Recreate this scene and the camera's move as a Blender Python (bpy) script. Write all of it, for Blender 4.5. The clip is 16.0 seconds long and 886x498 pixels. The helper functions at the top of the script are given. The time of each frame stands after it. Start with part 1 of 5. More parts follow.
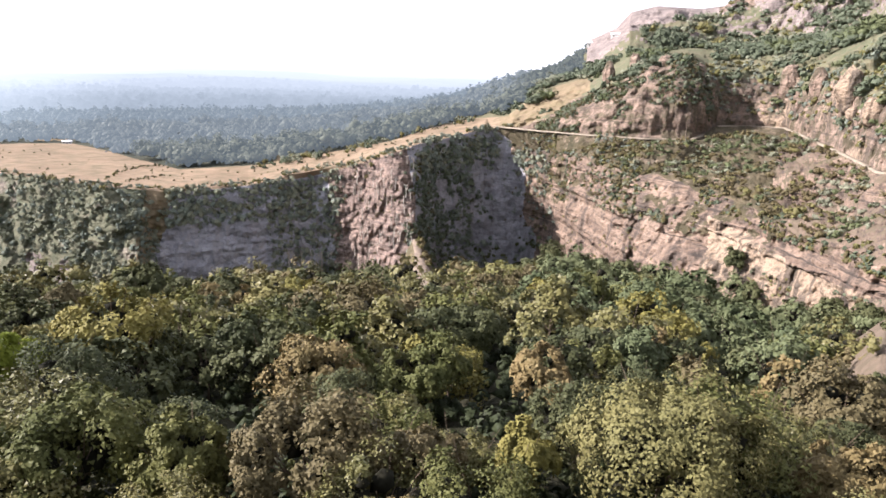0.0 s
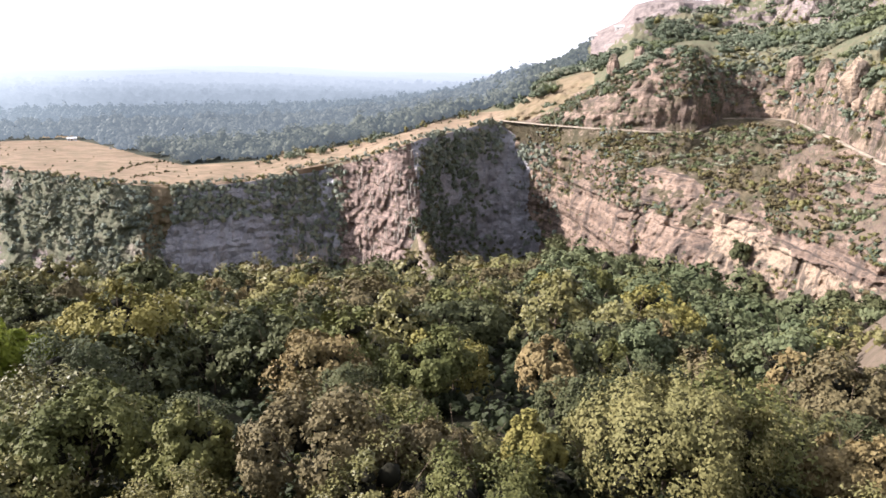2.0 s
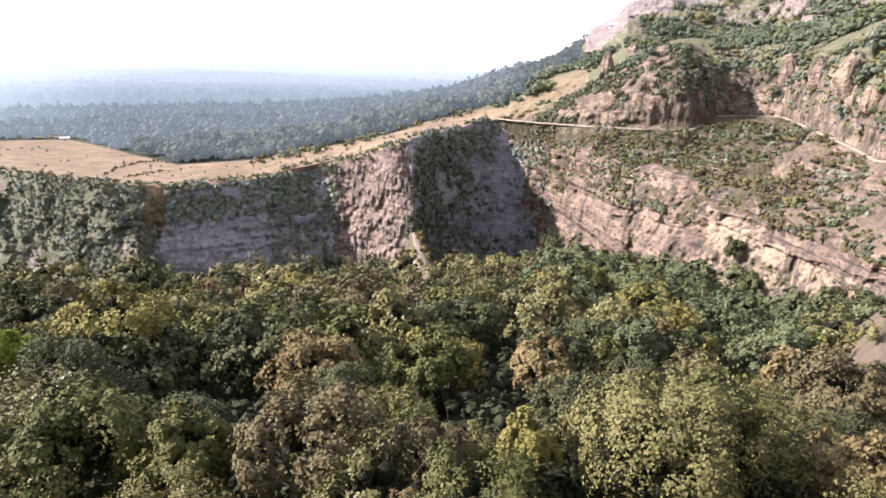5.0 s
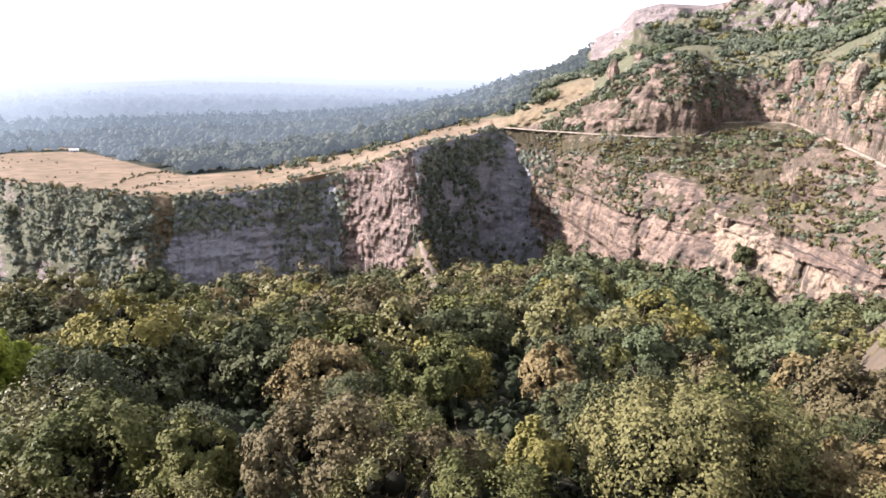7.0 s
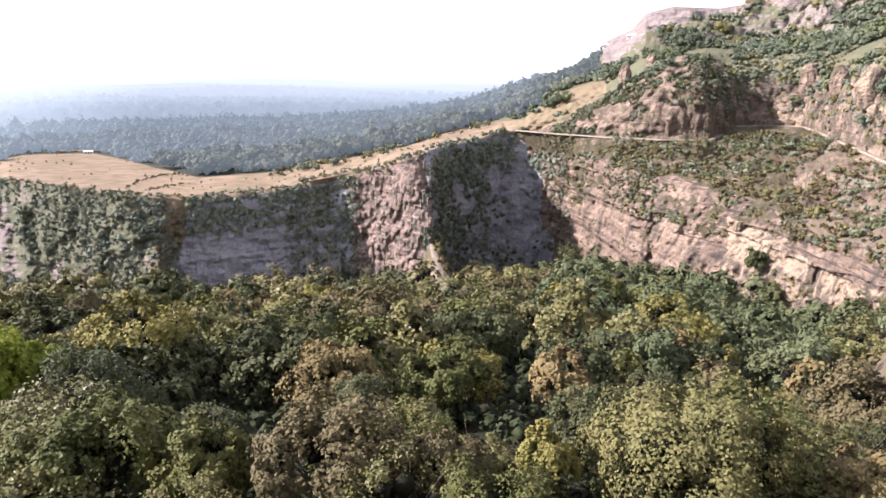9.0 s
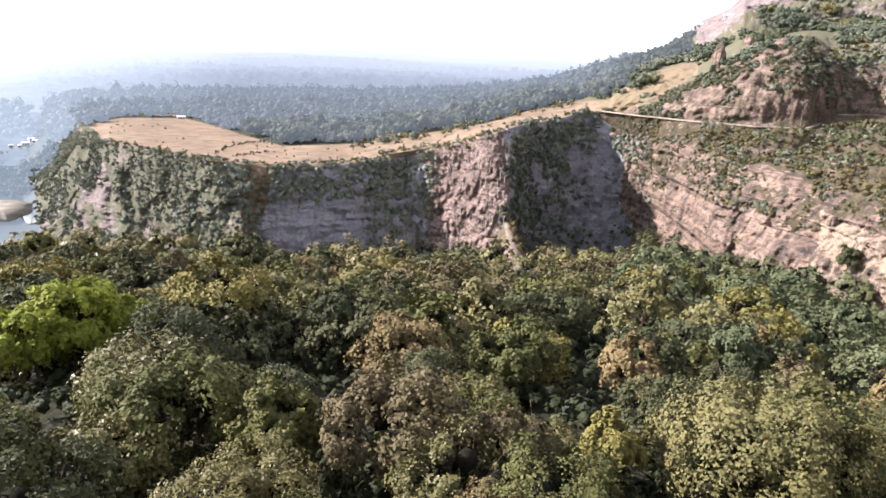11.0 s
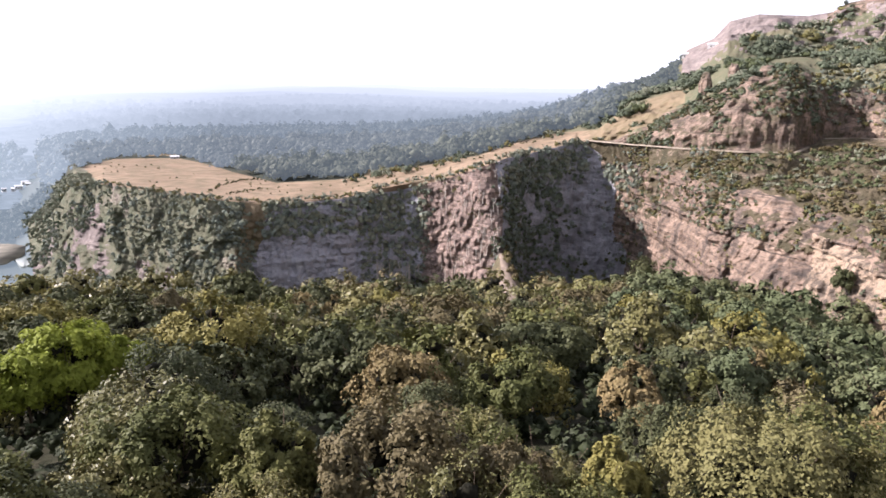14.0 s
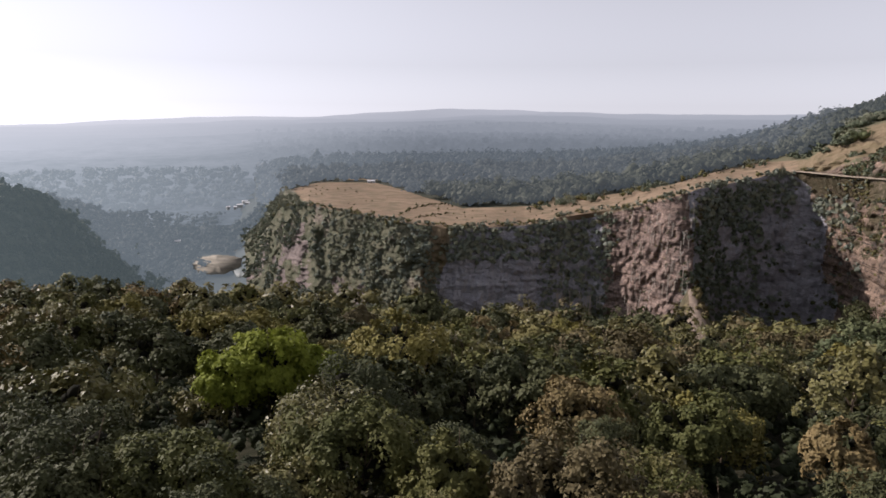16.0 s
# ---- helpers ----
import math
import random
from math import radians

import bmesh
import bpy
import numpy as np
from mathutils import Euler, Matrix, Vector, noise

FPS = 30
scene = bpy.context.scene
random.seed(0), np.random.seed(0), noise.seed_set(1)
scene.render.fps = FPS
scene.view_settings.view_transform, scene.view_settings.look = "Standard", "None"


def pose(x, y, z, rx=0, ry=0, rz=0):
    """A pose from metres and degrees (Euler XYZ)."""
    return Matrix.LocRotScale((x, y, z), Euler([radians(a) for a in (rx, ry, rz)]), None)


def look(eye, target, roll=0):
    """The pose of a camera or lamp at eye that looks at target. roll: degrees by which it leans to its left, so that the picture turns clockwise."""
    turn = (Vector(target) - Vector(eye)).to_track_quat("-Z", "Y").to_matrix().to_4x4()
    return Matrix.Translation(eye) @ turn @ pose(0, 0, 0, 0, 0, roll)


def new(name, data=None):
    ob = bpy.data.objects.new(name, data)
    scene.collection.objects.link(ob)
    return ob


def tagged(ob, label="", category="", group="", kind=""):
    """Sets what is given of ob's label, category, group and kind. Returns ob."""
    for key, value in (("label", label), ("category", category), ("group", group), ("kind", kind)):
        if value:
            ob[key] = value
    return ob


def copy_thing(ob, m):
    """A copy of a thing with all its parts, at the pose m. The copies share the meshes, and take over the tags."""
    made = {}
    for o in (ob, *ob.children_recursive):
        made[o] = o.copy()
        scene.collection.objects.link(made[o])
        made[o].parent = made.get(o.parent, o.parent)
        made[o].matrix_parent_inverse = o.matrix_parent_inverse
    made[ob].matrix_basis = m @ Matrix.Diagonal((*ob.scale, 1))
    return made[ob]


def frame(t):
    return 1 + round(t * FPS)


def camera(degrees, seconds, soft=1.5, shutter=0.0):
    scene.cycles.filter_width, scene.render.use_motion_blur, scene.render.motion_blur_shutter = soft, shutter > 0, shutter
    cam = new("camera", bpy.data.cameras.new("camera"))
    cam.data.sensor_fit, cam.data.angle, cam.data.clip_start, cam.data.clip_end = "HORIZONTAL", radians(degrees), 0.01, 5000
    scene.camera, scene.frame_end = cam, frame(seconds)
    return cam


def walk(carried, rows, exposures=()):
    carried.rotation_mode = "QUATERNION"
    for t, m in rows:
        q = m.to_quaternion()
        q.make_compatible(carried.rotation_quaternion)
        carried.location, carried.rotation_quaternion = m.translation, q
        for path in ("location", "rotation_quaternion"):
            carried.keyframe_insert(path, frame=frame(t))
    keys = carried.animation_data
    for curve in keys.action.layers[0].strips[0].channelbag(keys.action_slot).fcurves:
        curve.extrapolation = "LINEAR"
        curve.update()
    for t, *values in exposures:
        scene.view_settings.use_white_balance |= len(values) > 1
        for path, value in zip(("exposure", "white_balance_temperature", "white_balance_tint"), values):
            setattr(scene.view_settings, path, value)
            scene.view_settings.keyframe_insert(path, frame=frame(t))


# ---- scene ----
# A person on a hillside lookout turns a phone over a wooded gorge. Metres; the eye is at the origin, z up, y towards the gorge wall.
cam = camera(65.2, 16.0, soft=1.6)
TURNS = [
    (0.0, 76.666, -1.063, -0.325), (0.2, 76.591, -1.234, -1.105), (0.5, 76.194, -1.179, -1.281), (1.0, 75.811, -0.852, 0.085),
    (1.5, 76.049, -0.786, -0.02), (2.0, 76.206, -0.663, -0.025), (2.5, 76.25, -0.537, -0.201), (3.0, 76.123, -0.496, -0.42),
    (3.5, 75.912, -0.685, -0.478), (4.0, 75.986, -0.675, -0.42), (6.3, 76.099, -0.168, -0.532), (6.5, 76.05, -0.216, -0.353),
    (7.0, 76.8, 0.0, 0.0), (7.5, 76.858, -0.075, 0.917), (8.0, 77.056, -0.044, 1.003), (8.5, 76.493, -0.033, 1.286),
    (9.0, 77.022, -0.087, 0.92), (9.5, 76.886, -0.08, 1.453), (9.7, 75.082, -0.359, 2.319), (9.9, 73.675, -0.585, 5.595),
    (10.0, 73.441, -1.135, 6.804), (10.2, 73.649, -1.992, 7.5), (12.3, 76.066, -0.525, 7.421), (12.5, 75.993, -0.453, 7.228),
    (13.0, 75.789, -0.73, 6.407), (13.5, 76.492, -0.546, 6.326), (14.0, 77.726, -0.334, 6.847), (14.5, 77.909, -0.43, 7.779),
    (15.0, 78.898, -0.248, 8.656), (15.5, 79.257, -0.012, 11.233), (15.8, 80.759, -0.674, 15.729), (16.0, 79.906, -0.114, 21.99),
]
EXPOSURES = [(0.0, 1.28, 5870, 17), (4.0, 1.3, 5850, 18), (7.0, 1.33, 5800, 20), (9.5, 1.3, 5790, 20), (10.0, 1.33, 5810, 20), (12.5, 1.28, 5790, 21),
             (14.0, 1.1, 5830, 21), (14.5, 0.97, 5850, 21), (15.0, 0.72, 5900, 21), (15.5, 0.5, 5950, 20), (16.0, -0.06, 6080, 19)]
ARM = 0.45  # the phone is held out in front of the body that turns
walk(cam, [(t, pose(-ARM * math.sin(radians(rz)), ARM * (math.cos(radians(rz)) - 1), 0, rx, ry, rz)) for t, rx, ry, rz in TURNS], EXPOSURES)

# ---- light ----
SUN_AZ, SUN_EL = -93.0, 33.0
world = bpy.data.worlds.new("sky")
scene.world = world
world.use_nodes = True
sky = world.node_tree.nodes.new("ShaderNodeTexSky")
sky.sky_type, sky.sun_disc = "NISHITA", False
sky.sun_elevation, sky.sun_rotation = radians(SUN_EL), radians(SUN_AZ)
sky.air_density, sky.dust_density, sky.ozone_density = 1.0, 0.4, 1.0
tone = world.node_tree.nodes.new("ShaderNodeHueSaturation")  # haze takes the blue out of the sky
tone.inputs["Saturation"].default_value, tone.inputs["Value"].default_value = 0.06, 1.6
world.node_tree.links.new(sky.outputs[0], tone.inputs["Color"])
world.node_tree.links.new(tone.outputs[0], world.node_tree.nodes["Background"].inputs[0])
world.node_tree.nodes["Background"].inputs[1].default_value = 0.08
sun = new("sun", bpy.data.lights.new("sun", "SUN"))
sun.data.energy, sun.data.angle, sun.data.color = 5.0, radians(0.6), (1.0, 0.9, 0.77)
SUN_WAY = Vector((math.sin(radians(SUN_AZ)) * math.cos(radians(SUN_EL)), math.cos(radians(SUN_AZ)) * math.cos(radians(SUN_EL)), math.sin(radians(SUN_EL))))
sun.matrix_world = look(SUN_WAY * 300, (0, 0, 0))


# ---- materials ----
def nodes_of(name):
    m = bpy.data.materials.new(name)
    m.use_nodes = True
    return m, m.node_tree.nodes, m.node_tree.links, m.node_tree.nodes["Principled BSDF"]


def mixed(nodes, links, a, b, factor):
    n = nodes.new("ShaderNodeMix")
    n.data_type = "RGBA"
    for slot, value in ((6, a), (7, b)):
        if isinstance(value, tuple):
            n.inputs[slot].default_value = (*value, 1)
        else:
            links.new(value, n.inputs[slot])
    links.new(factor, n.inputs[0])
    return n.outputs[2]


def noise_at(nodes, links, scale, detail=4.0, stretch=(1, 1, 1), low=0.35, high=0.65, rough=0.6):
    """A soft 0-1 mask of noise; scale is in lumps a metre."""
    co = nodes.new("ShaderNodeTexCoord")
    mp = nodes.new("ShaderNodeMapping")
    mp.inputs["Scale"].default_value = stretch
    tx = nodes.new("ShaderNodeTexNoise")
    tx.inputs["Scale"].default_value, tx.inputs["Detail"].default_value, tx.inputs["Roughness"].default_value = scale, detail, rough
    rg = nodes.new("ShaderNodeMapRange")
    rg.inputs[1].default_value, rg.inputs[2].default_value = low, high
    links.new(co.outputs["Object"], mp.inputs[0])
    links.new(mp.outputs[0], tx.inputs["Vector"])
    links.new(tx.outputs["Fac"], rg.inputs[0])
    return rg.outputs[0]


def bumped(nodes, links, bsdf, height, strength, distance):
    b = nodes.new("ShaderNodeBump")
    b.inputs["Strength"].default_value, b.inputs["Distance"].default_value = strength, distance
    links.new(height, b.inputs["Height"])
    links.new(b.outputs[0], bsdf.inputs["Normal"])


def earth(name, a, b, c, big=0.03, small=0.4, rough=0.95, bump=0.5):
    """Soil or dry grass: two colours in large patches, a third in small ones."""
    m, nodes, links, bsdf = nodes_of(name)
    col = mixed(nodes, links, a, b, noise_at(nodes, links, big, 5))
    fine = noise_at(nodes, links, small, 6, low=0.45, high=0.7)
    links.new(mixed(nodes, links, col, c, fine), bsdf.inputs["Base Color"])
    bsdf.inputs["Roughness"].default_value = rough
    bsdf.inputs["Specular IOR Level"].default_value = 0.15
    bumped(nodes, links, bsdf, noise_at(nodes, links, small * 2, 6), bump, 0.6)
    return m


def rock(name, light, mid, dark, bed=0.16, streak=0.12, soil=None, share=(0.4, 0.6), lump=0.055, wash=(0.5, 0.7), lines=0.75):
    """Bedded rock: colour in level beds, upright weather streaks, stains; soil: two colours of earth that lies on it in patches."""
    m, nodes, links, bsdf = nodes_of(name)
    beds = noise_at(nodes, links, bed, 4, stretch=(0.1, 0.1, 1.6), low=0.36, high=0.64)
    streaks = noise_at(nodes, links, streak, 4, stretch=(1, 1, 0.1), low=wash[0], high=wash[1])
    stains = noise_at(nodes, links, 0.07, 6, low=0.48, high=0.66, rough=0.7)
    blots = noise_at(nodes, links, 0.3, 5, stretch=(1, 1, 1.8), low=0.5, high=0.64, rough=0.65)
    # dark level lines: strata tone, with ledge shadow painted in as well
    thin = noise_at(nodes, links, bed * 2.6, 3, stretch=(0.05, 0.05, 2.2), low=0.56, high=0.66)
    col = mixed(nodes, links, light, mid, beds)
    for mask, share_of in ((streaks, 0.8), (stains, 0.85), (blots, 0.7), (thin, lines)):
        part_of = nodes.new("ShaderNodeMath")
        part_of.operation = "MULTIPLY"
        part_of.inputs[1].default_value = share_of
        links.new(mask, part_of.inputs[0])
        col = mixed(nodes, links, col, dark, part_of.outputs[0])
    if soil:
        earth_col = mixed(nodes, links, soil[0], soil[1], noise_at(nodes, links, 0.12, 5))
        col = mixed(nodes, links, col, earth_col, noise_at(nodes, links, lump, 6, low=share[0], high=share[1], rough=0.65))
    links.new(col, bsdf.inputs["Base Color"])
    bsdf.inputs["Roughness"].default_value = 0.92
    bsdf.inputs["Specular IOR Level"].default_value = 0.15
    bumped(nodes, links, bsdf, noise_at(nodes, links, 0.35, 6, stretch=(1, 1, 1.5), low=0.2, high=0.8), 0.8, 2.0)
    return m


def leaves(name, a, b, through_leaf=0.03, gloss=0.12, lump=0.14):
    """Foliage: hue drifts from plant to plant and clump to clump, a little from leaf to leaf; some light passes through."""
    m, nodes, links, bsdf = nodes_of(name)
    info, geo = nodes.new("ShaderNodeObjectInfo"), nodes.new("ShaderNodeNewGeometry")
    total = noise_at(nodes, links, lump, 3, low=0.3, high=0.7)
    for value, share in ((geo.outputs["Random Per Island"], 0.22), (info.outputs["Random"], 0.4)):
        mean = nodes.new("ShaderNodeMath")
        mean.operation = "MULTIPLY_ADD"
        mean.inputs[1].default_value = share
        links.new(value, mean.inputs[0])
        rest = nodes.new("ShaderNodeMath")
        rest.operation = "MULTIPLY"
        rest.inputs[1].default_value = 1 - share
        links.new(total, rest.inputs[0])
        links.new(rest.outputs[0], mean.inputs[2])
        total = mean.outputs[0]
    col = mixed(nodes, links, a, b, total)
    links.new(col, bsdf.inputs["Base Color"])
    bsdf.inputs["Roughness"].default_value = 0.42 if gloss > 0.13 else 0.6
    bsdf.inputs["Specular IOR Level"].default_value = gloss
    tl, mx = nodes.new("ShaderNodeBsdfTranslucent"), nodes.new("ShaderNodeMixShader")
    links.new(col, tl.inputs["Color"])
    mx.inputs[0].default_value = through_leaf
    links.new(bsdf.outputs[0], mx.inputs[1])
    links.new(tl.outputs[0], mx.inputs[2])
    links.new(mx.outputs[0], nodes["Material Output"].inputs["Surface"])
    return m


def plain(name, colour, rough=0.7, vary=0.25, scale=1.5):
    m, nodes, links, bsdf = nodes_of(name)
    dark = tuple(c * (1 - vary) for c in colour)
    links.new(mixed(nodes, links, colour, dark, noise_at(nodes, links, scale, 6)), bsdf.inputs["Base Color"])
    bsdf.inputs["Roughness"].default_value = rough
    bsdf.inputs["Specular IOR Level"].default_value = 0.15 if rough > 0.8 else 0.5
    return m


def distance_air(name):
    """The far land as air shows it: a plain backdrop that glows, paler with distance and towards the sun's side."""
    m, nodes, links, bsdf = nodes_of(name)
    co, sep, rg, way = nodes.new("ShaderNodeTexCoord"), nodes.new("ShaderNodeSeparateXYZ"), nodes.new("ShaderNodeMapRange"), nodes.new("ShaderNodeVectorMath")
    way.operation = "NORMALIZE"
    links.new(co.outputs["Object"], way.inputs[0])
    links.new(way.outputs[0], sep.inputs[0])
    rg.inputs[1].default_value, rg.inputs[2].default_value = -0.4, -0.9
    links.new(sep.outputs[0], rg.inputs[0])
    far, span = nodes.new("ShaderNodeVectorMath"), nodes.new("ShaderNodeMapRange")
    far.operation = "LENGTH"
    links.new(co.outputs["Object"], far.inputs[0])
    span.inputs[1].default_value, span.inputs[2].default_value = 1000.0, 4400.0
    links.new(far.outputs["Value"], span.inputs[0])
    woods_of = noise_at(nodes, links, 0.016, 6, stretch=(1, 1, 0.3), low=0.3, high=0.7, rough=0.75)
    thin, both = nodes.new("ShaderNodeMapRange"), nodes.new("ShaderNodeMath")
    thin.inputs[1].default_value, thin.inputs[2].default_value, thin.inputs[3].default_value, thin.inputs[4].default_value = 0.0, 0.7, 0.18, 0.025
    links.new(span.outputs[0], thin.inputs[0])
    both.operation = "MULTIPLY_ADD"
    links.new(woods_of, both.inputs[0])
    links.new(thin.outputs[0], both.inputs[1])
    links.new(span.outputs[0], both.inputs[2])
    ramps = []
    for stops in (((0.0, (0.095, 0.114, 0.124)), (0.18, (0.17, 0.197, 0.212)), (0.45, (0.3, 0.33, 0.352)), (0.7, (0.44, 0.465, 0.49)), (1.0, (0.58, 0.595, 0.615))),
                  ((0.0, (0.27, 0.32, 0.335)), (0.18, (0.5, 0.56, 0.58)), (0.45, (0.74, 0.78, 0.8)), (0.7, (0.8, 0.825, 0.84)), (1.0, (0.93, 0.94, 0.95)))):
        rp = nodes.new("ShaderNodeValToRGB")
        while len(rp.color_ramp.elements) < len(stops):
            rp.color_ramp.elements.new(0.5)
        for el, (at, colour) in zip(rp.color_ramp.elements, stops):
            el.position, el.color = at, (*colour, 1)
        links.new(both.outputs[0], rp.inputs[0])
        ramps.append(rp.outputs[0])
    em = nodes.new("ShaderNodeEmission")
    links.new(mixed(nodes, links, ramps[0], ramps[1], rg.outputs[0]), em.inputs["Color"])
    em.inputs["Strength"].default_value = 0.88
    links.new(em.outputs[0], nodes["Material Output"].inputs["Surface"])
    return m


def haze_glow_leaves(name, a, b, glow, sunward):
    """Mid-distance and far woods: dull foliage, haze painted in as its own emission, stronger towards the sun's side.
    """
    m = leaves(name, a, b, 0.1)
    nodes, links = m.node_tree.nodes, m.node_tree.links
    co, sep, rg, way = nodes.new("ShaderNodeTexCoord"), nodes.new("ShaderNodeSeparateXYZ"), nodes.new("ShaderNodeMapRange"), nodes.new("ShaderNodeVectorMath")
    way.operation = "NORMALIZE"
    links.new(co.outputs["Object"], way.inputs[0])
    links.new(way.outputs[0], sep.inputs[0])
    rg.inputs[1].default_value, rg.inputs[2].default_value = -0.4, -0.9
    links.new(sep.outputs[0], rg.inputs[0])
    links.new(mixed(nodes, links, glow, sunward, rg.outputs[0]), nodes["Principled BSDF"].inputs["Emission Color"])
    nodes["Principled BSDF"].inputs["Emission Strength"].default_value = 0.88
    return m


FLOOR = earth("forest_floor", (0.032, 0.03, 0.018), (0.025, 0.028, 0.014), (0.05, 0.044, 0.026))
SCRUB = earth("scrub_soil", (0.12, 0.095, 0.06), (0.075, 0.07, 0.04), (0.18, 0.14, 0.09), 0.05, 0.3)
GREEN = earth("green_slope", (0.1, 0.11, 0.064), (0.138, 0.13, 0.08), (0.17, 0.142, 0.096), 0.03, 0.2)
STRAW = earth("straw_field", (0.3, 0.22, 0.15), (0.21, 0.15, 0.1), (0.14, 0.115, 0.07), 0.022, 0.1)
DRY = earth("dry_slope_soil", (0.175, 0.132, 0.098), (0.13, 0.1, 0.073), (0.095, 0.082, 0.054), 0.04, 0.2)
TAN = earth("tan_grass", (0.24, 0.18, 0.115), (0.2, 0.155, 0.1), (0.15, 0.125, 0.07), 0.03, 0.2)
PLAIN = earth("plain_woods_floor", (0.05, 0.056, 0.04), (0.06, 0.062, 0.045), (0.075, 0.072, 0.052), 0.01, 0.1)
ROCK = rock("bedded_rock", (0.32, 0.232, 0.175), (0.19, 0.136, 0.104), (0.06, 0.05, 0.044), 0.16, 0.14, wash=(0.5, 0.66), lines=0.9)
PALE = rock("pale_rock", (0.38, 0.287, 0.206), (0.305, 0.228, 0.164), (0.085, 0.07, 0.058), 0.05, 0.24, wash=(0.49, 0.57), lines=0.15)
RED = rock("rib_rock", (0.4, 0.3, 0.25), (0.26, 0.19, 0.16), (0.08, 0.064, 0.058), 0.3, 0.5)
# alcove rock: the cool grey of shade and haze is put into both colours
DEEP_SHADE = rock("alcove_rock_deep_shade", (0.36, 0.348, 0.375), (0.31, 0.3, 0.322), (0.22, 0.213, 0.232), 0.03, 0.06)
SHADY = rock("alcove_rock_shade_grey", (0.4, 0.388, 0.415), (0.36, 0.348, 0.374), (0.28, 0.272, 0.298), 0.03, 0.06)
BLUFF = rock("bluff_rock", (0.31, 0.255, 0.235), (0.25, 0.205, 0.19), (0.15, 0.125, 0.117), 0.08, 0.12)
CRAG = rock("crag_with_soil", (0.36, 0.265, 0.205), (0.22, 0.16, 0.125), (0.065, 0.054, 0.046), 0.1, 0.2, ((0.075, 0.066, 0.044), (0.13, 0.104, 0.07)), (0.47, 0.58), 0.16)
TERRACE = rock("terrace_soil", (0.31, 0.24, 0.18), (0.19, 0.145, 0.105), (0.06, 0.052, 0.042), 0.12, 0.2, ((0.062, 0.056, 0.034), (0.115, 0.093, 0.058)), (0.36, 0.47), 0.15)
BUSHY = rock("overgrown_cliff", (0.33, 0.28, 0.23), (0.27, 0.225, 0.185), (0.17, 0.145, 0.125), 0.06, 0.2, ((0.105, 0.115, 0.074), (0.165, 0.155, 0.106)), (0.34, 0.44), 0.05)
ROADM = plain("pale_road", (0.31, 0.26, 0.2), 0.9, 0.35, 0.15)
DEADWOOD = plain("bleached_deadwood", (0.46, 0.41, 0.36), 0.9, 0.3, 2.0)
SCREE = plain("scree", (0.27, 0.212, 0.165), 0.95, 0.45, 0.5)
SAND = plain("river_sand", (0.33, 0.3, 0.245), 0.9, 0.4, 0.06)
WATER = plain("river_water", (0.16, 0.19, 0.185), 0.6, 0.2, 0.02)
WHITE = plain("white_paint", (0.6, 0.59, 0.57), 0.7, 0.15)
ROOF = plain("sheet_roof", (0.78, 0.78, 0.8), 0.5, 0.12)
BARK = plain("bark", (0.16, 0.12, 0.085), 0.9, 0.45, 6)
DARKM = plain("dark_opening", (0.03, 0.03, 0.03), 0.8, 0.2)

L_DARK = leaves("leaves_dark_green", (0.045, 0.054, 0.025), (0.108, 0.11, 0.05), gloss=0.12)
L_GREEN = leaves("leaves_mid_green", (0.07, 0.08, 0.027), (0.155, 0.148, 0.05), gloss=0.12)
L_OLIVE = leaves("leaves_olive", (0.098, 0.1, 0.036), (0.205, 0.178, 0.068), gloss=0.2)
L_YELLOW = leaves("leaves_yellow_green", (0.14, 0.134, 0.038), (0.25, 0.212, 0.066), 0.05, 0.12)
# undergrowth colour darkened to stand for shade in the canopy gaps
L_GAP_SHADE = leaves("undergrowth_shade_leaves", (0.02, 0.028, 0.012), (0.045, 0.052, 0.025))
L_BRIGHT = leaves("leaves_fresh_green", (0.17, 0.205, 0.026), (0.26, 0.29, 0.042), 0.2)
L_RUST = leaves("leaves_rust_brown", (0.148, 0.118, 0.052), (0.25, 0.182, 0.084), gloss=0.12)
L_GREY = leaves("leaves_brown_olive", (0.085, 0.072, 0.036), (0.168, 0.135, 0.068), gloss=0.12)
L_PALE = leaves("leaves_pale_olive", (0.132, 0.126, 0.05), (0.232, 0.2, 0.076), gloss=0.12)
# two leaf colours paled to stand for haze over cliff and hill
L_BLUE = leaves("leaves_haze_blue_green", (0.14, 0.165, 0.138), (0.21, 0.23, 0.18))
L_HAZE_GREY = leaves("leaves_haze_grey_green", (0.16, 0.175, 0.12), (0.24, 0.24, 0.17))
L_GROVE = leaves("leaves_cool_green", (0.075, 0.094, 0.046), (0.14, 0.152, 0.074), gloss=0.12)
L_HILL = leaves("leaves_of_hill_trees", (0.08, 0.1, 0.066), (0.145, 0.162, 0.105), lump=0.06)
# near-black for crown cores: the foliage's inner shade put into colour
CROWN_SHADE = plain("crown_inner_shade", (0.02, 0.019, 0.012), 0.95, 0.4, 2.0)
# these leaf colours emit light of their own to stand for haze
A_NEAR = haze_glow_leaves("woods_in_thin_haze", (0.022, 0.026, 0.02), (0.05, 0.052, 0.038), (0.108, 0.126, 0.137), (0.22, 0.26, 0.275))
A_THIN = haze_glow_leaves("woods_in_faint_haze", (0.04, 0.046, 0.03), (0.095, 0.096, 0.062), (0.06, 0.071, 0.077), (0.12, 0.142, 0.15))
A_SPUR = haze_glow_leaves("spur_leaves_haze_glow", (0.045, 0.056, 0.038), (0.085, 0.094, 0.064), (0.03, 0.038, 0.04), (0.1, 0.126, 0.128))
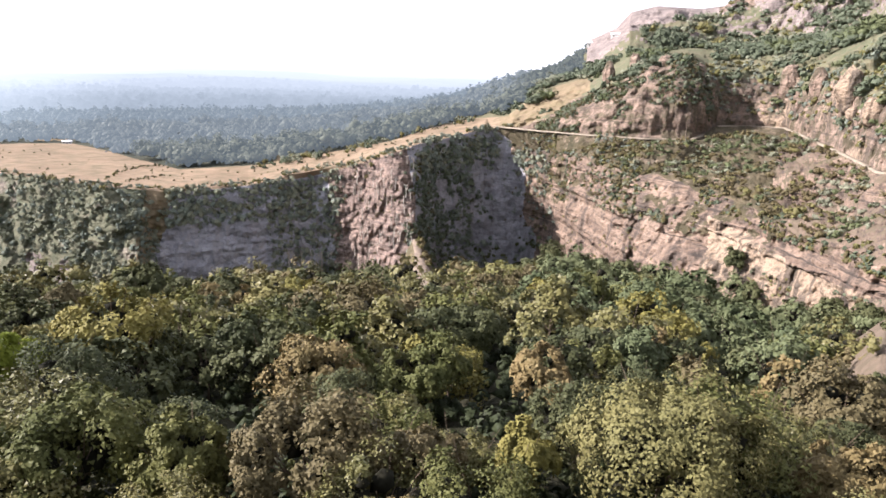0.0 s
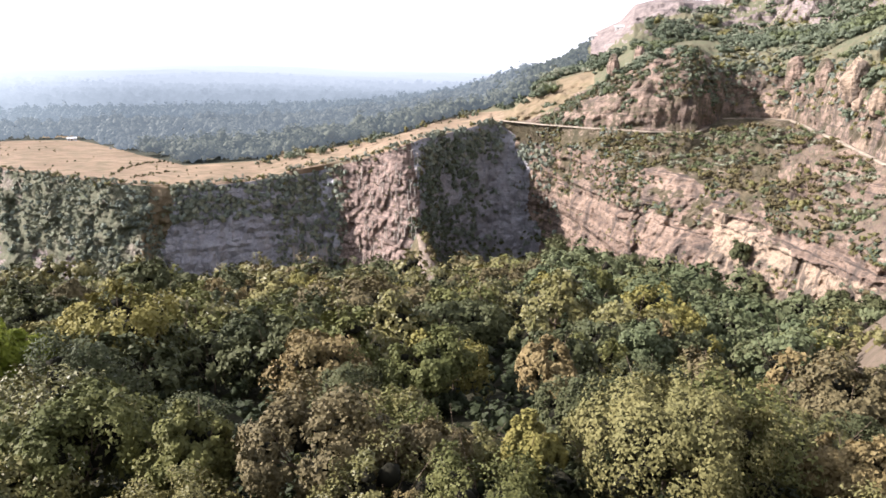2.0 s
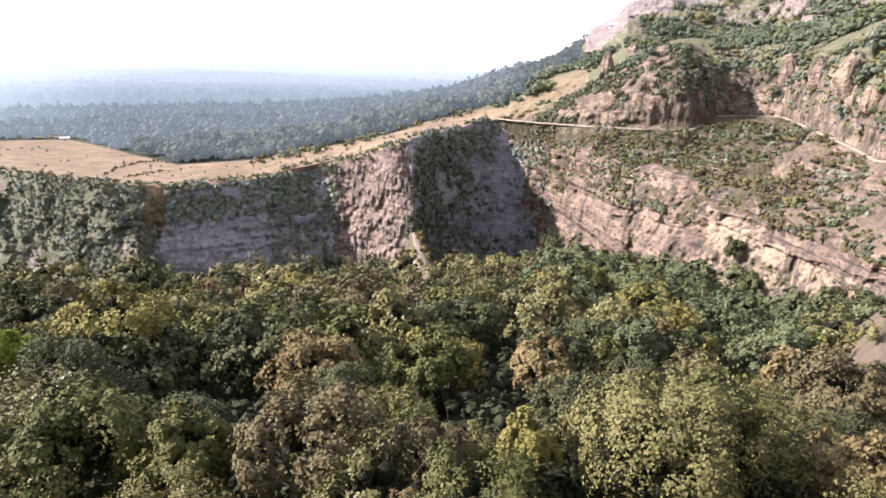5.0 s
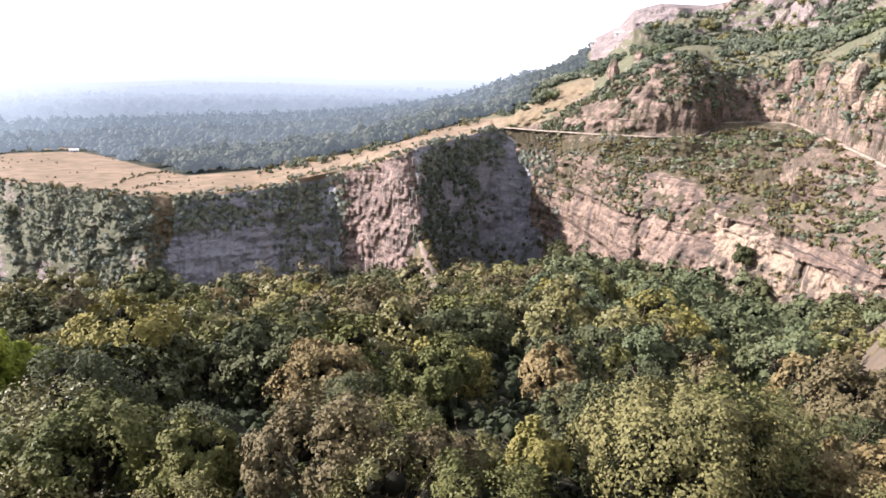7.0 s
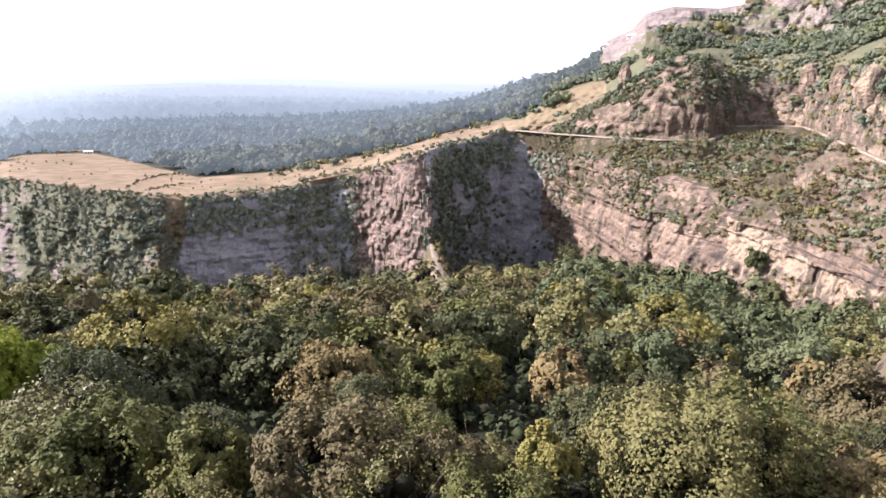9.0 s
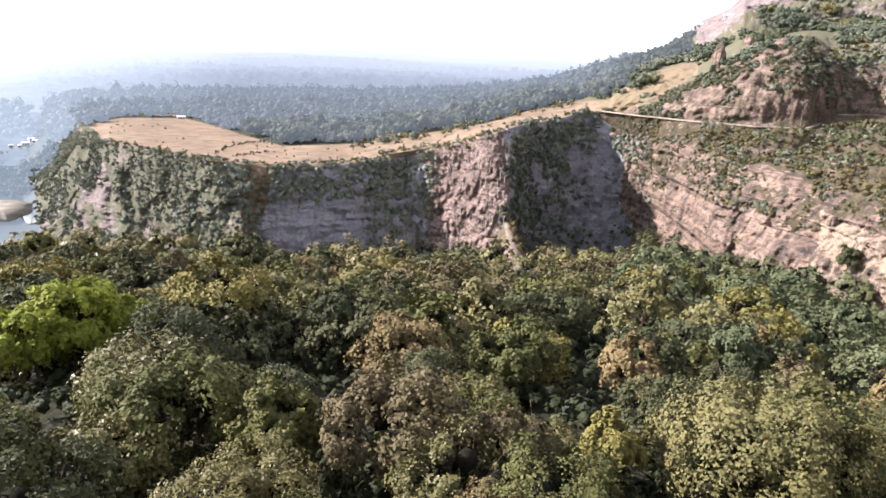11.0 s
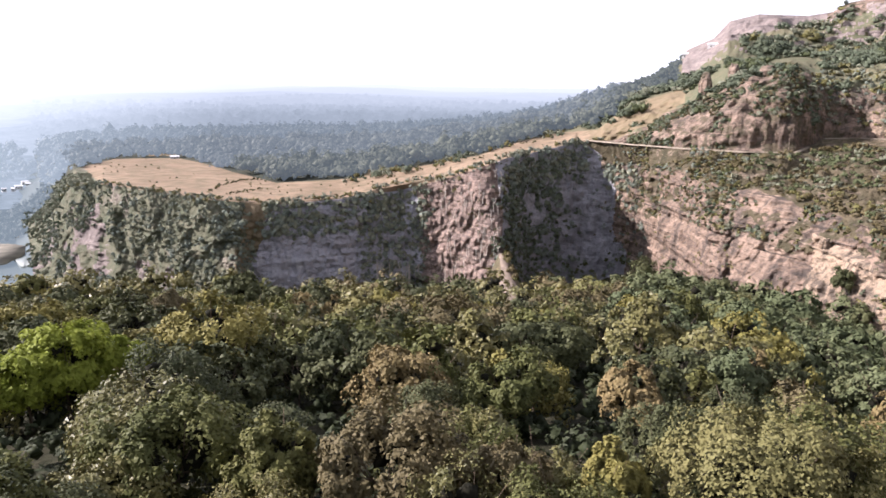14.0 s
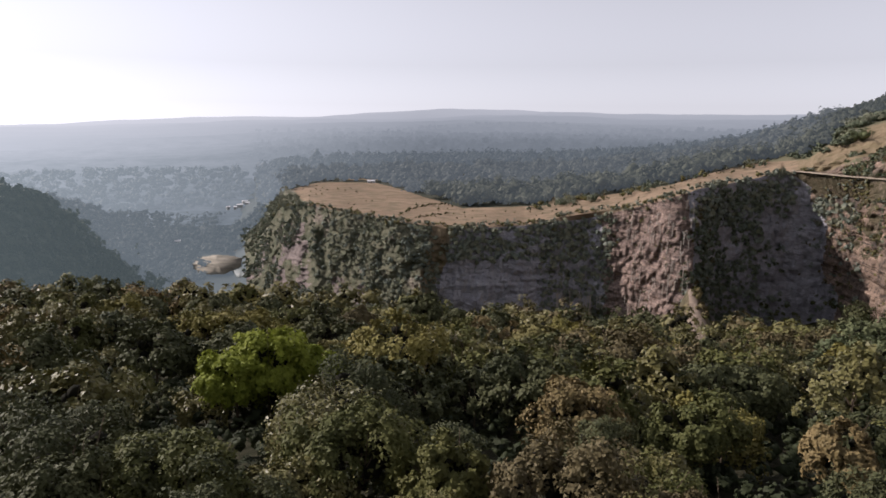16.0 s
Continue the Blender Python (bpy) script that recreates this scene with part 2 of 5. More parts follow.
A_VALLEY = haze_glow_leaves("valley_leaves_haze_glow", (0.02, 0.025, 0.018), (0.035, 0.04, 0.03), (0.085, 0.104, 0.112), (0.21, 0.25, 0.265))
A_MID = haze_glow_leaves("woods_in_haze", (0.014, 0.018, 0.014), (0.026, 0.03, 0.024), (0.135, 0.159, 0.174), (0.4, 0.46, 0.48))


# ---- noise and mesh tools ----
def lattice(ix, iy, iz, seed):
    h = (ix * 374761393 + iy * 668265263 + iz * 2147483647 + seed * 1274126177) & 0xFFFFFFFF
    h = ((h ^ (h >> 13)) * 1274126177) & 0xFFFFFFFF
    return ((h ^ (h >> 16)) & 0xFFFF) / 32767.5 - 1.0


def lumps(x, y, z, seed=0, octaves=3):
    """Value noise, -1 to 1, on arrays."""
    x, y, z = np.broadcast_arrays(np.asarray(x, float), np.asarray(y, float), np.asarray(z, float))
    total, size, norm = np.zeros(x.shape), 1.0, 0.0
    for o in range(octaves):
        px, py, pz = x / size, y / size, z / size
        ix, iy, iz = (np.floor(v).astype(np.int64) for v in (px, py, pz))
        fx, fy, fz = px - ix, py - iy, pz - iz
        fx, fy, fz = (f * f * (3 - 2 * f) for f in (fx, fy, fz))
        v = np.zeros(x.shape)
        for dx in (0, 1):
            for dy in (0, 1):
                for dz in (0, 1):
                    w = (fx if dx else 1 - fx) * (fy if dy else 1 - fy) * (fz if dz else 1 - fz)
                    v += w * lattice(ix + dx, iy + dy, iz + dz, seed + 7 * o)
        total += v * size
        norm += size
        size *= 0.5
    return total / norm


def mesh_of(name, verts, quads=None, tris=None, mats=(), index=None, smooth=False):
    me = bpy.data.meshes.new(name)
    quads = np.zeros((0, 4), int) if quads is None else np.asarray(quads).reshape(-1, 4)
    tris = np.zeros((0, 3), int) if tris is None else np.asarray(tris).reshape(-1, 3)
    verts = np.asarray(verts, np.float32).reshape(-1, 3)
    me.vertices.add(len(verts))
    me.vertices.foreach_set("co", verts.ravel())
    total = np.concatenate([np.full(len(quads), 4), np.full(len(tris), 3)]).astype(np.int32)
    me.loops.add(int(total.sum()))
    me.loops.foreach_set("vertex_index", np.concatenate([quads.ravel(), tris.ravel()]).astype(np.int32))
    me.polygons.add(len(total))
    me.polygons.foreach_set("loop_start", np.concatenate([[0], np.cumsum(total)[:-1]]).astype(np.int32))
    for m in mats:
        me.materials.append(m)
    if index is not None:
        me.polygons.foreach_set("material_index", np.asarray(index, np.int32))
    if smooth:
        me.polygons.foreach_set("use_smooth", np.ones(len(total), bool))
    me.update(calc_edges=True)
    me.validate()
    return me


def part(name, bm, material, parent, label=""):
    me = bpy.data.meshes.new(name)
    bm.to_mesh(me)
    bm.free()
    me.materials.append(material)
    ob = new(name, me)
    ob.parent = parent
    return tagged(ob, label)


def box(bm, sx, sy, sz, at=(0, 0, 0), bevel=0.0):
    made = bmesh.ops.create_cube(bm, size=1.0, matrix=Matrix.Translation(at) @ Matrix.Diagonal((sx, sy, sz, 1)))
    if bevel:
        edges = {e for v in made["verts"] for e in v.link_edges}
        bmesh.ops.bevel(bm, geom=list(edges), offset=bevel, segments=1, affect="EDGES")
    return bm


# ---- the land: level lines as (bearing in degrees, distance, height) ----
BASE = [(-62, 300, -70), (-54, 330, -72), (-47.5, 480, -128), (-43, 590, -140), (-39, 600, -140), (-37, 590, -140), (-33, 500, -128),
        (-26.8, 436, -125), (-23.9, 408, -120), (-22.6, 434, -128), (-15, 436, -132), (-9, 455, -138), (-8.2, 446, -136), (-1.9, 384, -126),
        (-1.2, 430, -130), (0.3, 476, -136), (5, 505, -136), (7, 508, -128), (9.4, 468, -116), (14.5, 358, -100), (18.9, 318, -90), (27.1, 285, -88),
        (33.4, 240, -74), (42, 200, -62), (60, 150, -50)]
TOP = [(-62, 372, -27), (-54.6, 380, -31), (-52.6, 382, -34.5), (-50.4, 400, -46), (-49.6, 430, -60), (-47.8, 520, -92), (-46, 640, -136),
       (-43, 760, -139), (-39, 790, -139), (-37.4, 700, -124), (-36.5, 640, -93), (-35.2, 610, -70), (-33, 560, -62.6), (-30, 500, -61.7),
       (-25.7, 452, -62.5), (-20.5, 446, -66.5), (-15.3, 452, -64.3), (-10.4, 464, -60.6), (-6.7, 450, -51.3), (-3.9, 436, -42.8),
       (-2.9, 434, -40.1), (-1.6, 446, -37.1), (-0.9, 454, -36.6), (1, 498, -36.4), (4.4, 528, -30.5), (6, 524, -40)]
TOP_EAST = [(7.2, 514, -46), (8.8, 494, -44), (14.5, 404, -43.5), (18.9, 372, -45), (23.1, 342, -49), (27.1, 299, -52), (30.9, 269, -52),
            (33.4, 249, -52), (42, 215, -46), (60, 170, -38)]
SHELF = [(-62, 395, -28), (-54.6, 402, -32), (-50.4, 425, -50), (-47.8, 560, -95), (-46, 700, -138), (-43, 850, -138), (-39, 870, -138),
         (-37.4, 760, -114), (-35.2, 640, -70), (-33, 580, -62.6), (-25.7, 466, -62.5), (-15.3, 462, -64), (-6.7, 458, -51), (-1.9, 446, -37.5),
         (1, 510, -36), (4.4, 536, -30), (8.1, 492, -30), (12.1, 463, -30), (16.5, 447, -30), (20.0, 455, -30)]
SHELF_EAST = [(20.8, 470, -27.4), (21.7, 492, -23.0), (24, 500, -22.6), (26.3, 492, -22.6), (28.3, 430, -25.8), (30.1, 380, -28), (32.6, 317, -30), (42, 270, -28),
              (60, 220, -24)]
BACK = [(-62, 460, -50), (-54.6, 470, -55), (-48, 760, -130), (-43, 1000, -134), (-39, 1000, -134), (-37.2, 900, -118), (-34.8, 705, -64), (-32, 834, -66), (-27.6, 843, -68),
        (-23.5, 655, -67), (-20.4, 565, -66.5), (-13.9, 548, -62), (-8.5, 568, -54), (-3.9, 540, -43), (0.7, 615, -33), (3, 634, -29),
        (5.6, 580, -24), (8, 600, -4), (11.9, 620, 9), (14.8, 600, 25), (18, 650, 33)]
BACK_EAST = [(21.9, 690, 40), (24, 690, 40), (26.8, 670, 42), (30, 600, 42), (33, 540, 42), (42, 420, 40), (60, 330, 40)]
RIDGE = [(-62, 1300, -110), (-48, 1500, -116), (-38, 1500, -108), (-35, 1500, -84), (-30, 1500, -76), (-10, 1500, -66), (-3, 1400, -50), (2, 1150, -25), (4.4, 960, -5), (6.1, 940, 6),
         (9.7, 900, 24), (11.3, 880, 41), (11.9, 840, 54), (13.7, 830, 65), (14.7, 820, 81), (16.6, 815, 86.5), (19.8, 810, 82.5), (21.3, 800, 84), (22.1, 795, 91),
         (25, 780, 96), (30, 740, 104), (42, 640, 100), (60, 560, 90)]
FAR = [(-62, 4700, -90), (-20, 4700, -70), (2, 4700, -60), (10, 2600, -20), (60, 2000, 20)]
LINES = [BASE, TOP + TOP_EAST, SHELF + SHELF_EAST, BACK + BACK_EAST, RIDGE, FAR]


def line_at(rows, az):
    a, r, z = (np.array(c, float) for c in zip(*rows))
    # behind the lookout every level line closes round a rising hillside
    turn = np.mod(np.asarray(az, float) + 180, 360) - 180
    rr, zz = np.interp(turn, a, r), np.interp(turn, a, z)
    back = np.clip((np.abs(turn) - 62) / 40, 0, 1)
    return rr, zz * (1 - back) + (20 + rr * 0.12) * back


NEAR_R = np.array([0.0, 1.1, 1.7, 4.0, 10.0, 24.0, 38.0])
NEAR_Z = np.array([-1.62, -1.64, -3.6, -9.0, -16.5, -23.0, -26.5])
EDGE_AZ = np.array([-62, -50, -42, -35, -23, -10, -2, 5, 10, 14, 19, 26, 30, 34, 60])
EDGE_EL = np.array([9.6, 10.6, 12.2, 12.7, 13.9, 14.6, 15.1, 13.6, 12.4, 13.2, 13.6, 15.6, 15.2, 13.6, 12.0])


def slope_z(az, r):
    """The near slope, wooded, falling from the lookout to the gorge wall's foot."""
    turn = np.mod(np.asarray(az, float) + 180, 360) - 180
    eb = np.interp(turn, EDGE_AZ, EDGE_EL)
    g = np.clip(((340.0 / np.maximum(r, 38)) ** 0.8 - 1) / ((340.0 / 38) ** 0.8 - 1), 0, 1)
    top = -r * np.tan(np.radians(eb + (24.6 - eb) * g))
    z = top - 9.5
    z = np.where(r < 38, np.interp(r, NEAR_R, NEAR_Z) + (r / 38) * (38 * -np.tan(np.radians(24.6)) - 9.5 + 26.5), z)
    z = z + 8.5 * np.clip((turn - 31.6) / 3.0, 0, 1) * np.clip((r - 95) / 25, 0, 1) * np.clip((215 - r) / 30, 0, 1)  # a bare bank
    back = np.clip((np.abs(turn) - 62) / 40, 0, 1)
    return z * (1 - back) + (-1.6 + 0.1 * r) * back


def steep(az, t):
    """Above the road the hillside starts as a rock step and then lies back."""
    az = np.asarray(az, float)
    w, share = np.clip((az - 6) / 3, 0, 1), np.interp(az, [9, 13, 19, 20.6, 25.5, 28, 34], [0.16, 0.46, 0.6, 0.44, 0.38, 0.36, 0.36])
    lean = np.interp(az, [9, 15.5, 18.5, 34], [0.12, 0.09, 0.03, 0.05])
    return t * (1 - w) + (share * (1 - np.exp(-t / lean)) + (1 - share) * t) * w


def ground_z(az, r):
    """Height of the land at bearing az and distance r, on arrays."""
    az, r = np.broadcast_arrays(np.asarray(az, float), np.asarray(r, float))
    rs, zs = zip(*(line_at(L, az) for L in LINES))
    z = slope_z(az, r)
    rb, zb = rs[0], zs[0]
    t = np.clip((r - 250) / np.maximum(rb - 250, 20), 0, 1)
    z = np.where(r > 250, z * (1 - t) + zb * t, z)
    for k in range(5):
        t = np.clip((r - rs[k]) / np.maximum(rs[k + 1] - rs[k], 0.5), 0, 1)
        if k == 2:
            t = steep(az, t)
        z = np.where(r > rs[k], zs[k] * (1 - t) + zs[k + 1] * t, z)
    return z


def spot(az, r):
    a = np.radians(az)
    return np.sin(a) * r, np.cos(a) * r


AZ = np.concatenate([np.arange(-180, -64, 4.0), np.arange(-64, -56, 0.5), np.arange(-56, -40, 0.25), np.arange(-40, -25, 0.14), np.arange(-25, 35, 0.1), np.arange(35, 37, 0.25), np.arange(37, 64, 1.0), np.arange(64, 180, 4.0)])
ROWS_IN = [40, 104, 44, 54, 34, 12]
lines_rz = [line_at(L, AZ) for L in LINES]
RR, ZZ, SEG, UU = [], [], [], []
r0 = np.zeros(len(AZ))
for i in range(ROWS_IN[0]):
    u = i / ROWS_IN[0]
    r = r0 + (lines_rz[0][0] - r0) * u ** 1.8
    RR.append(r)
    ZZ.append(ground_z(AZ, r))
    SEG.append(0)
    UU.append(u)
for k in range(5):
    n = ROWS_IN[k + 1]
    for i in range(n + (k == 4)):
        u = i / n
        (ra, za), (rb, zb) = lines_rz[k], lines_rz[k + 1]
        e = u ** 2.2 if k == 4 else u ** 2 if k == 2 else u
        RR.append(ra + (rb - ra) * e)
        ZZ.append(za + (zb - za) * (steep(AZ, np.full(len(AZ), e)) if k == 2 else e))
        SEG.append(k + 1)
        UU.append(u)
RR, ZZ, SEG, UU = np.array(RR), np.array(ZZ), np.array(SEG), np.array(UU)
AA = np.broadcast_to(AZ, RR.shape)
XX, YY = spot(AA, RR)
# relief of the wall: level ledges, upright ribs, broken rock; it dies away at foot and rim
face = np.interp(np.arange(len(SEG)), np.arange(len(SEG)), ((SEG == 1) * np.sin(np.pi * np.clip(UU, 0, 1)) ** 0.5))[:, None]
facing = np.clip((AA + 42) / 3, 0, 1) * np.clip((50 - AA) / 5, 0, 1)
butt = (AA > -9) & (AA < -1.5)
ribs = np.where(butt, 0.5, np.where((AA > 8) | (AA < -22), 0.8, 0.4))
beds = np.where(AA > 8, np.where((AA > 16) & (UU < 0.66)[:, None], 0.2, 0.9), np.where(AA < -22, 0.5, 0.15))
ledge = (np.tanh(5.0 * lumps(XX / 90, YY / 90, ZZ / 7.0, 3, 3)) * 4.2 + np.tanh(5.0 * lumps(XX / 50, YY / 50, ZZ / 2.6, 8, 2)) * 1.9 + np.tanh(4.0 * lumps(XX / 30, YY / 30, ZZ / 1.5, 10, 1)) * 0.6) * beds
rib = lumps(XX / 7, YY / 7, ZZ / 45, 5, 3) * np.where(AA > 8, 3.4, 5.0) * ribs
broken = lumps(XX / 11, YY / 11, ZZ / 7, 9, 4) * np.where(butt, 3.5, np.where((AA > -22) & (AA < 7), 3.0, 5.0))
flute = (0.5 - np.abs(lumps(XX / 4.5, YY / 4.5, ZZ / 28, 11, 3)) * 2) * np.where(butt, 1.6, 1.6)
block = np.round(lumps(XX / 7, YY / 7, ZZ / 4.5, 13, 2) * 3) / 3 * 2.4
spurs = (0.45 - np.abs(lumps((XX + ZZ * 0.5) / 34, YY / 34, ZZ / 160, 15, 2)) * 2) * 11 * np.clip((-21 - AA) / 3, 0, 1)
shard = (lumps(XX / 3.2, YY / 3.2, ZZ / 9, 17, 3) + 0.8 * np.where(butt, np.round(lumps(XX / 2.6, YY / 2.6, ZZ / 3.4, 19, 2) * 2.5) / 2.5, 0)) * np.where(AA < -22, 2.4, np.where(butt, 3.0, 2.0))
push = (shard + ledge + rib + broken + flute + block - spurs) * face * facing
# open slopes: gullies and knolls
hilly = ((SEG == 0) * np.clip(UU * 3 - 0.6, 0, 1) * 0.6 + (SEG == 2) * 1.2 * np.sin(np.pi * UU) + (SEG == 3) * 2.0 * np.sin(np.pi * UU) + (SEG == 4) * 4.0 * np.sin(np.pi * UU))[:, None]
field = (AA < 4) & (AA > -36)
knolls = lumps(XX / 40, YY / 40, 0, 21, 4) * 2.5 * hilly * np.where(field & np.isin(SEG, (2, 3))[:, None], 0.12, 1.0)
rough_land = (AA > 5.5) & (AA < 55)
crags = (lumps(XX / 26, YY / 26, ZZ / 60, 31, 4) * 14 + np.abs(lumps(XX / 10, YY / 10, ZZ / 14, 33, 3)) * 7 + (0.5 - np.abs(lumps(XX / 24, YY / 24, ZZ / 90, 39, 4)) * 2) * np.where(AA > 21, 15, 6)) * np.where((AA > 6) & (AA < 55) & np.isin(SEG, (3, 4))[:, None], 1, 0) * np.sin(np.pi * UU)[:, None] ** 0.7 * np.where(SEG == 3, np.clip((UU - 0.22) * 3, 0, 1), 1)[:, None]
stepped = (rib * 0.9 + broken * 0.9 + block * 1.0 + flute * 0.8 + np.tanh(4 * lumps(XX / 30, YY / 30, ZZ / 5.0, 49, 2)) * 1.0) * (rough_land & (SEG == 3)[:, None]) * np.clip(UU * 12, 0, 1)[:, None] * np.clip((0.5 - UU) * 6, 0, 1)[:, None]
fine = lumps(XX / 6, YY / 6, ZZ / 12, 35, 3)
ZZ = ZZ + np.abs(fine) * np.where(rough_land & (SEG == 3)[:, None], 2.5, np.where(rough_land & np.isin(SEG, (2, 4))[:, None], 2.4, 0.0)) * np.sin(np.pi * UU)[:, None] ** 0.5
bench = lumps(XX / 13, YY / 13, 0, 47, 3)
ZZ = ZZ + (np.tanh(bench * 5) * 1.8 + np.round(bench * 5) / 5 * 2.5) * (rough_land & (SEG == 2)[:, None]) * np.sin(np.pi * UU)[:, None] ** 0.6
brink = np.where(SEG == 1, np.clip((UU - 0.75) * 4, 0, 1), np.where(SEG == 2, np.clip(1 - UU * 4, 0, 1), 0))[:, None]
ZZ = ZZ + lumps(XX / 14, YY / 14, 0, 37, 3) * 3.5 * brink * ((AA > 7) & (AA < 60))
RR = RR + push - crags + np.clip(stepped * 1.5 + 2.2 * (np.abs(stepped) > 0), -1.0, 10.0)
ZZ = ZZ + knolls + np.abs(crags) * 0.25
XX, YY = spot(AA, RR)
n_rows, n_cols = RR.shape
ii, jj = np.meshgrid(np.arange(n_rows - 1), np.arange(n_cols), indexing="ij")
j2 = (jj + 1) % n_cols
quads = np.stack([ii * n_cols + jj, ii * n_cols + j2, (ii + 1) * n_cols + j2, (ii + 1) * n_cols + jj], -1).reshape(-1, 4)
fa, fr, fz, fx, fy = (v[:-1].ravel() for v in (AA, RR, ZZ, XX, YY))
fs, fu = np.repeat(SEG[:-1], n_cols), np.repeat(UU[:-1], n_cols)
patch = lumps(fx / 14, fy / 14, fz / 14, 41, 4)
wide = lumps(fx / 45, fy / 45, fz / 45, 43, 3)
grid = np.stack([XX, YY, ZZ], -1)
normal = np.cross(np.roll(grid, -1, 1)[:-1] - grid[:-1], grid[1:] - grid[:-1]).reshape(-1, 3)
level = np.abs(normal[:, 2]) / (np.linalg.norm(normal, axis=1) + 1e-9)
GROUND_MATS = [FLOOR, SCRUB, GREEN, STRAW, TAN, PLAIN, ROCK, PALE, RED, BLUFF, CRAG, BUSHY, SHADY, TERRACE, A_SPUR, A_VALLEY, DRY, DEEP_SHADE]
fj = fa + 0.9 * patch + 0.7 * wide
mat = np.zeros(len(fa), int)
bank = (fs == 0) & (fa > 32 + 0.9 * patch) & (fa < 60) & (fr > 88) & (fr < 215)
mat[bank] = 16
mat[fs == 1] = 6
mat[(fs == 1) & (fj > -8.6) & (fa < -1.2 - 1.3 * fu + 0.3 * patch)] = 8
pale_wall = (fs == 1) & (fj > 21.5) & (fu < 0.8 - 0.025 * (fa - 22) + 0.14 * patch) & (wide + 0.5 * patch < 0.42)
mat[pale_wall] = 7
mat[(fs == 1) & (fj < -24 + 3.2 * fu)] = 11
mat[(fs == 1) & (fj > -25.6 + 2.6 * fu) & (fj < -24 + 3.2 * fu) & (patch > -0.3)] = 4
mat[(fs == 1) & (fj < -33) & (fa > -38.2) & (fu < 0.8) & (fu > 0.12) & (patch + 0.6 * wide > 0.0)] = 9
mat[(fs == 1) & (fj < -27.5) & (fj > -31) & (fu < 0.45) & (patch + 0.6 * wide > 0.22)] = 9
mat[(fs == 1) & (((fj > -24 + 3.2 * fu) & (fj < -8.6)) | ((fa > -1.2 - 1.3 * fu + 0.3 * patch) & (fj < 8.3 - 1.6 * fu)))] = 12
mat[(fs == 1) & (fa > 6) & (fu > 0.92 + 0.12 * patch)] = 10
mat[(fs == 2) & (fa > 5)] = 13
mat[(fs == 2) & (fa <= 5)] = 3
mat[(fs == 3) & (fa <= 5)] = 3
mat[(fs == 3) & (fa > 5)] = 10
mat[(fs == 3) & (fa > 5.5) & (fu > np.where((fa > 9) & (fa < 20.5), 0.6, 0.34) + 0.15 * patch + 0.1 * wide)] = 2
mat[(fs == 3) & (fa > 5) & (fa < 12) & (fu > 0.2 + 0.08 * (fa - 5.5))] = 4
mat[fs >= 4] = 5
mat[(fs == 4) & (fa > 3)] = 2
mat[(fs == 4) & (fa > 11.6) & (fa < 21.5) & (fu > 0.2 + (fa - 12) * 0.045 + 0.12 * wide)] = 9
mat[(fs == 4) & (fa > 21) & (fu > 0.66 + 0.2 * wide)] = 10
hill = (fa > 5.5) & (fa < 60)
mat[hill & (fs == 2) & (fj > 26.5)] = 16
mat[(mat == 12) & (fa > -2.6)] = 17
high_band = ~pale_wall & (fs == 1) & (fa > 7.5) & (fj < 26.5) & (fu > 0.6 + 0.2 * patch)
mat[high_band] = np.where(lumps(fx / 9, fy / 9, fz / 5, 55, 3) > 0.12, 13, 6)[high_band]
mat[hill & (fs == 2) & (fa > 26) & (level < 0.72 + 0.1 * patch)] = 6
mat[hill & (fs == 2) & (level > 0.93 + 0.1 * patch) & (wide > 0)] = 1
mat[hill & (fs == 3) & (fj > 24) & (fu < 0.5) & (wide + 0.6 * patch > 0.12) & (level < 0.62)] = 7
mat[hill & (fs == 4) & (fa > 11.6) & (level < 0.55 + 0.12 * patch)] = 9
mat[(fs == 4) & (fa > -30) & (fa < 3) & (fr < line_at(BACK, fa)[0] + 150) & (lumps(fx / 60, fy / 60, 0, 87, 2) < -0.4)] = 4
mat[(fs >= 2) & (fs <= 3) & (fa < -35.0)] = 11
mat[(fs == 2) & (fa < -33.2)] = 11
mat[(fs == 3) & (fa < -33.2) & (fu < 0.78 * (-33.2 - fa) / 0.9 + 0.1 * patch)] = 11
# valley and spur ground carry the same painted haze glow as their woods
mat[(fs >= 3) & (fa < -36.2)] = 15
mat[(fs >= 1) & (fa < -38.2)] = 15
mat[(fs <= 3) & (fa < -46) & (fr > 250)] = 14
mat[np.abs(fa) > 66] = 2
ground = new("ground", mesh_of("ground", np.stack([XX, YY, ZZ], -1), quads, None, GROUND_MATS, mat))
tagged(ground, "wooded gorge land with pale cliff walls, straw fields and rising hills", "ground", kind="structure")


LAND_R = np.maximum.accumulate(RR, axis=0)


def land_z(az, r):
    """Height of the finished land, relief and all, at bearing az and distance r."""
    az, r = np.broadcast_arrays(np.atleast_1d(np.asarray(az, float)), np.atleast_1d(np.asarray(r, float)))
    col = np.clip(np.searchsorted(AZ, az), 0, len(AZ) - 1)
    return np.array([np.interp(rr, LAND_R[:, c], ZZ[:, c]) for rr, c in zip(r, col)])


def wall_at(az, u, seg=1):
    """A place on the cliff (or, seg 3, on the rock step above the road) at a share u of its height."""
    col = np.clip(np.searchsorted(AZ, az), 0, len(AZ) - 1)
    row = np.clip(np.round(sum(ROWS_IN[:seg]) + np.asarray(u) * ROWS_IN[seg]).astype(int), 0, len(SEG) - 1)
    return XX[row, col], YY[row, col], ZZ[row, col]


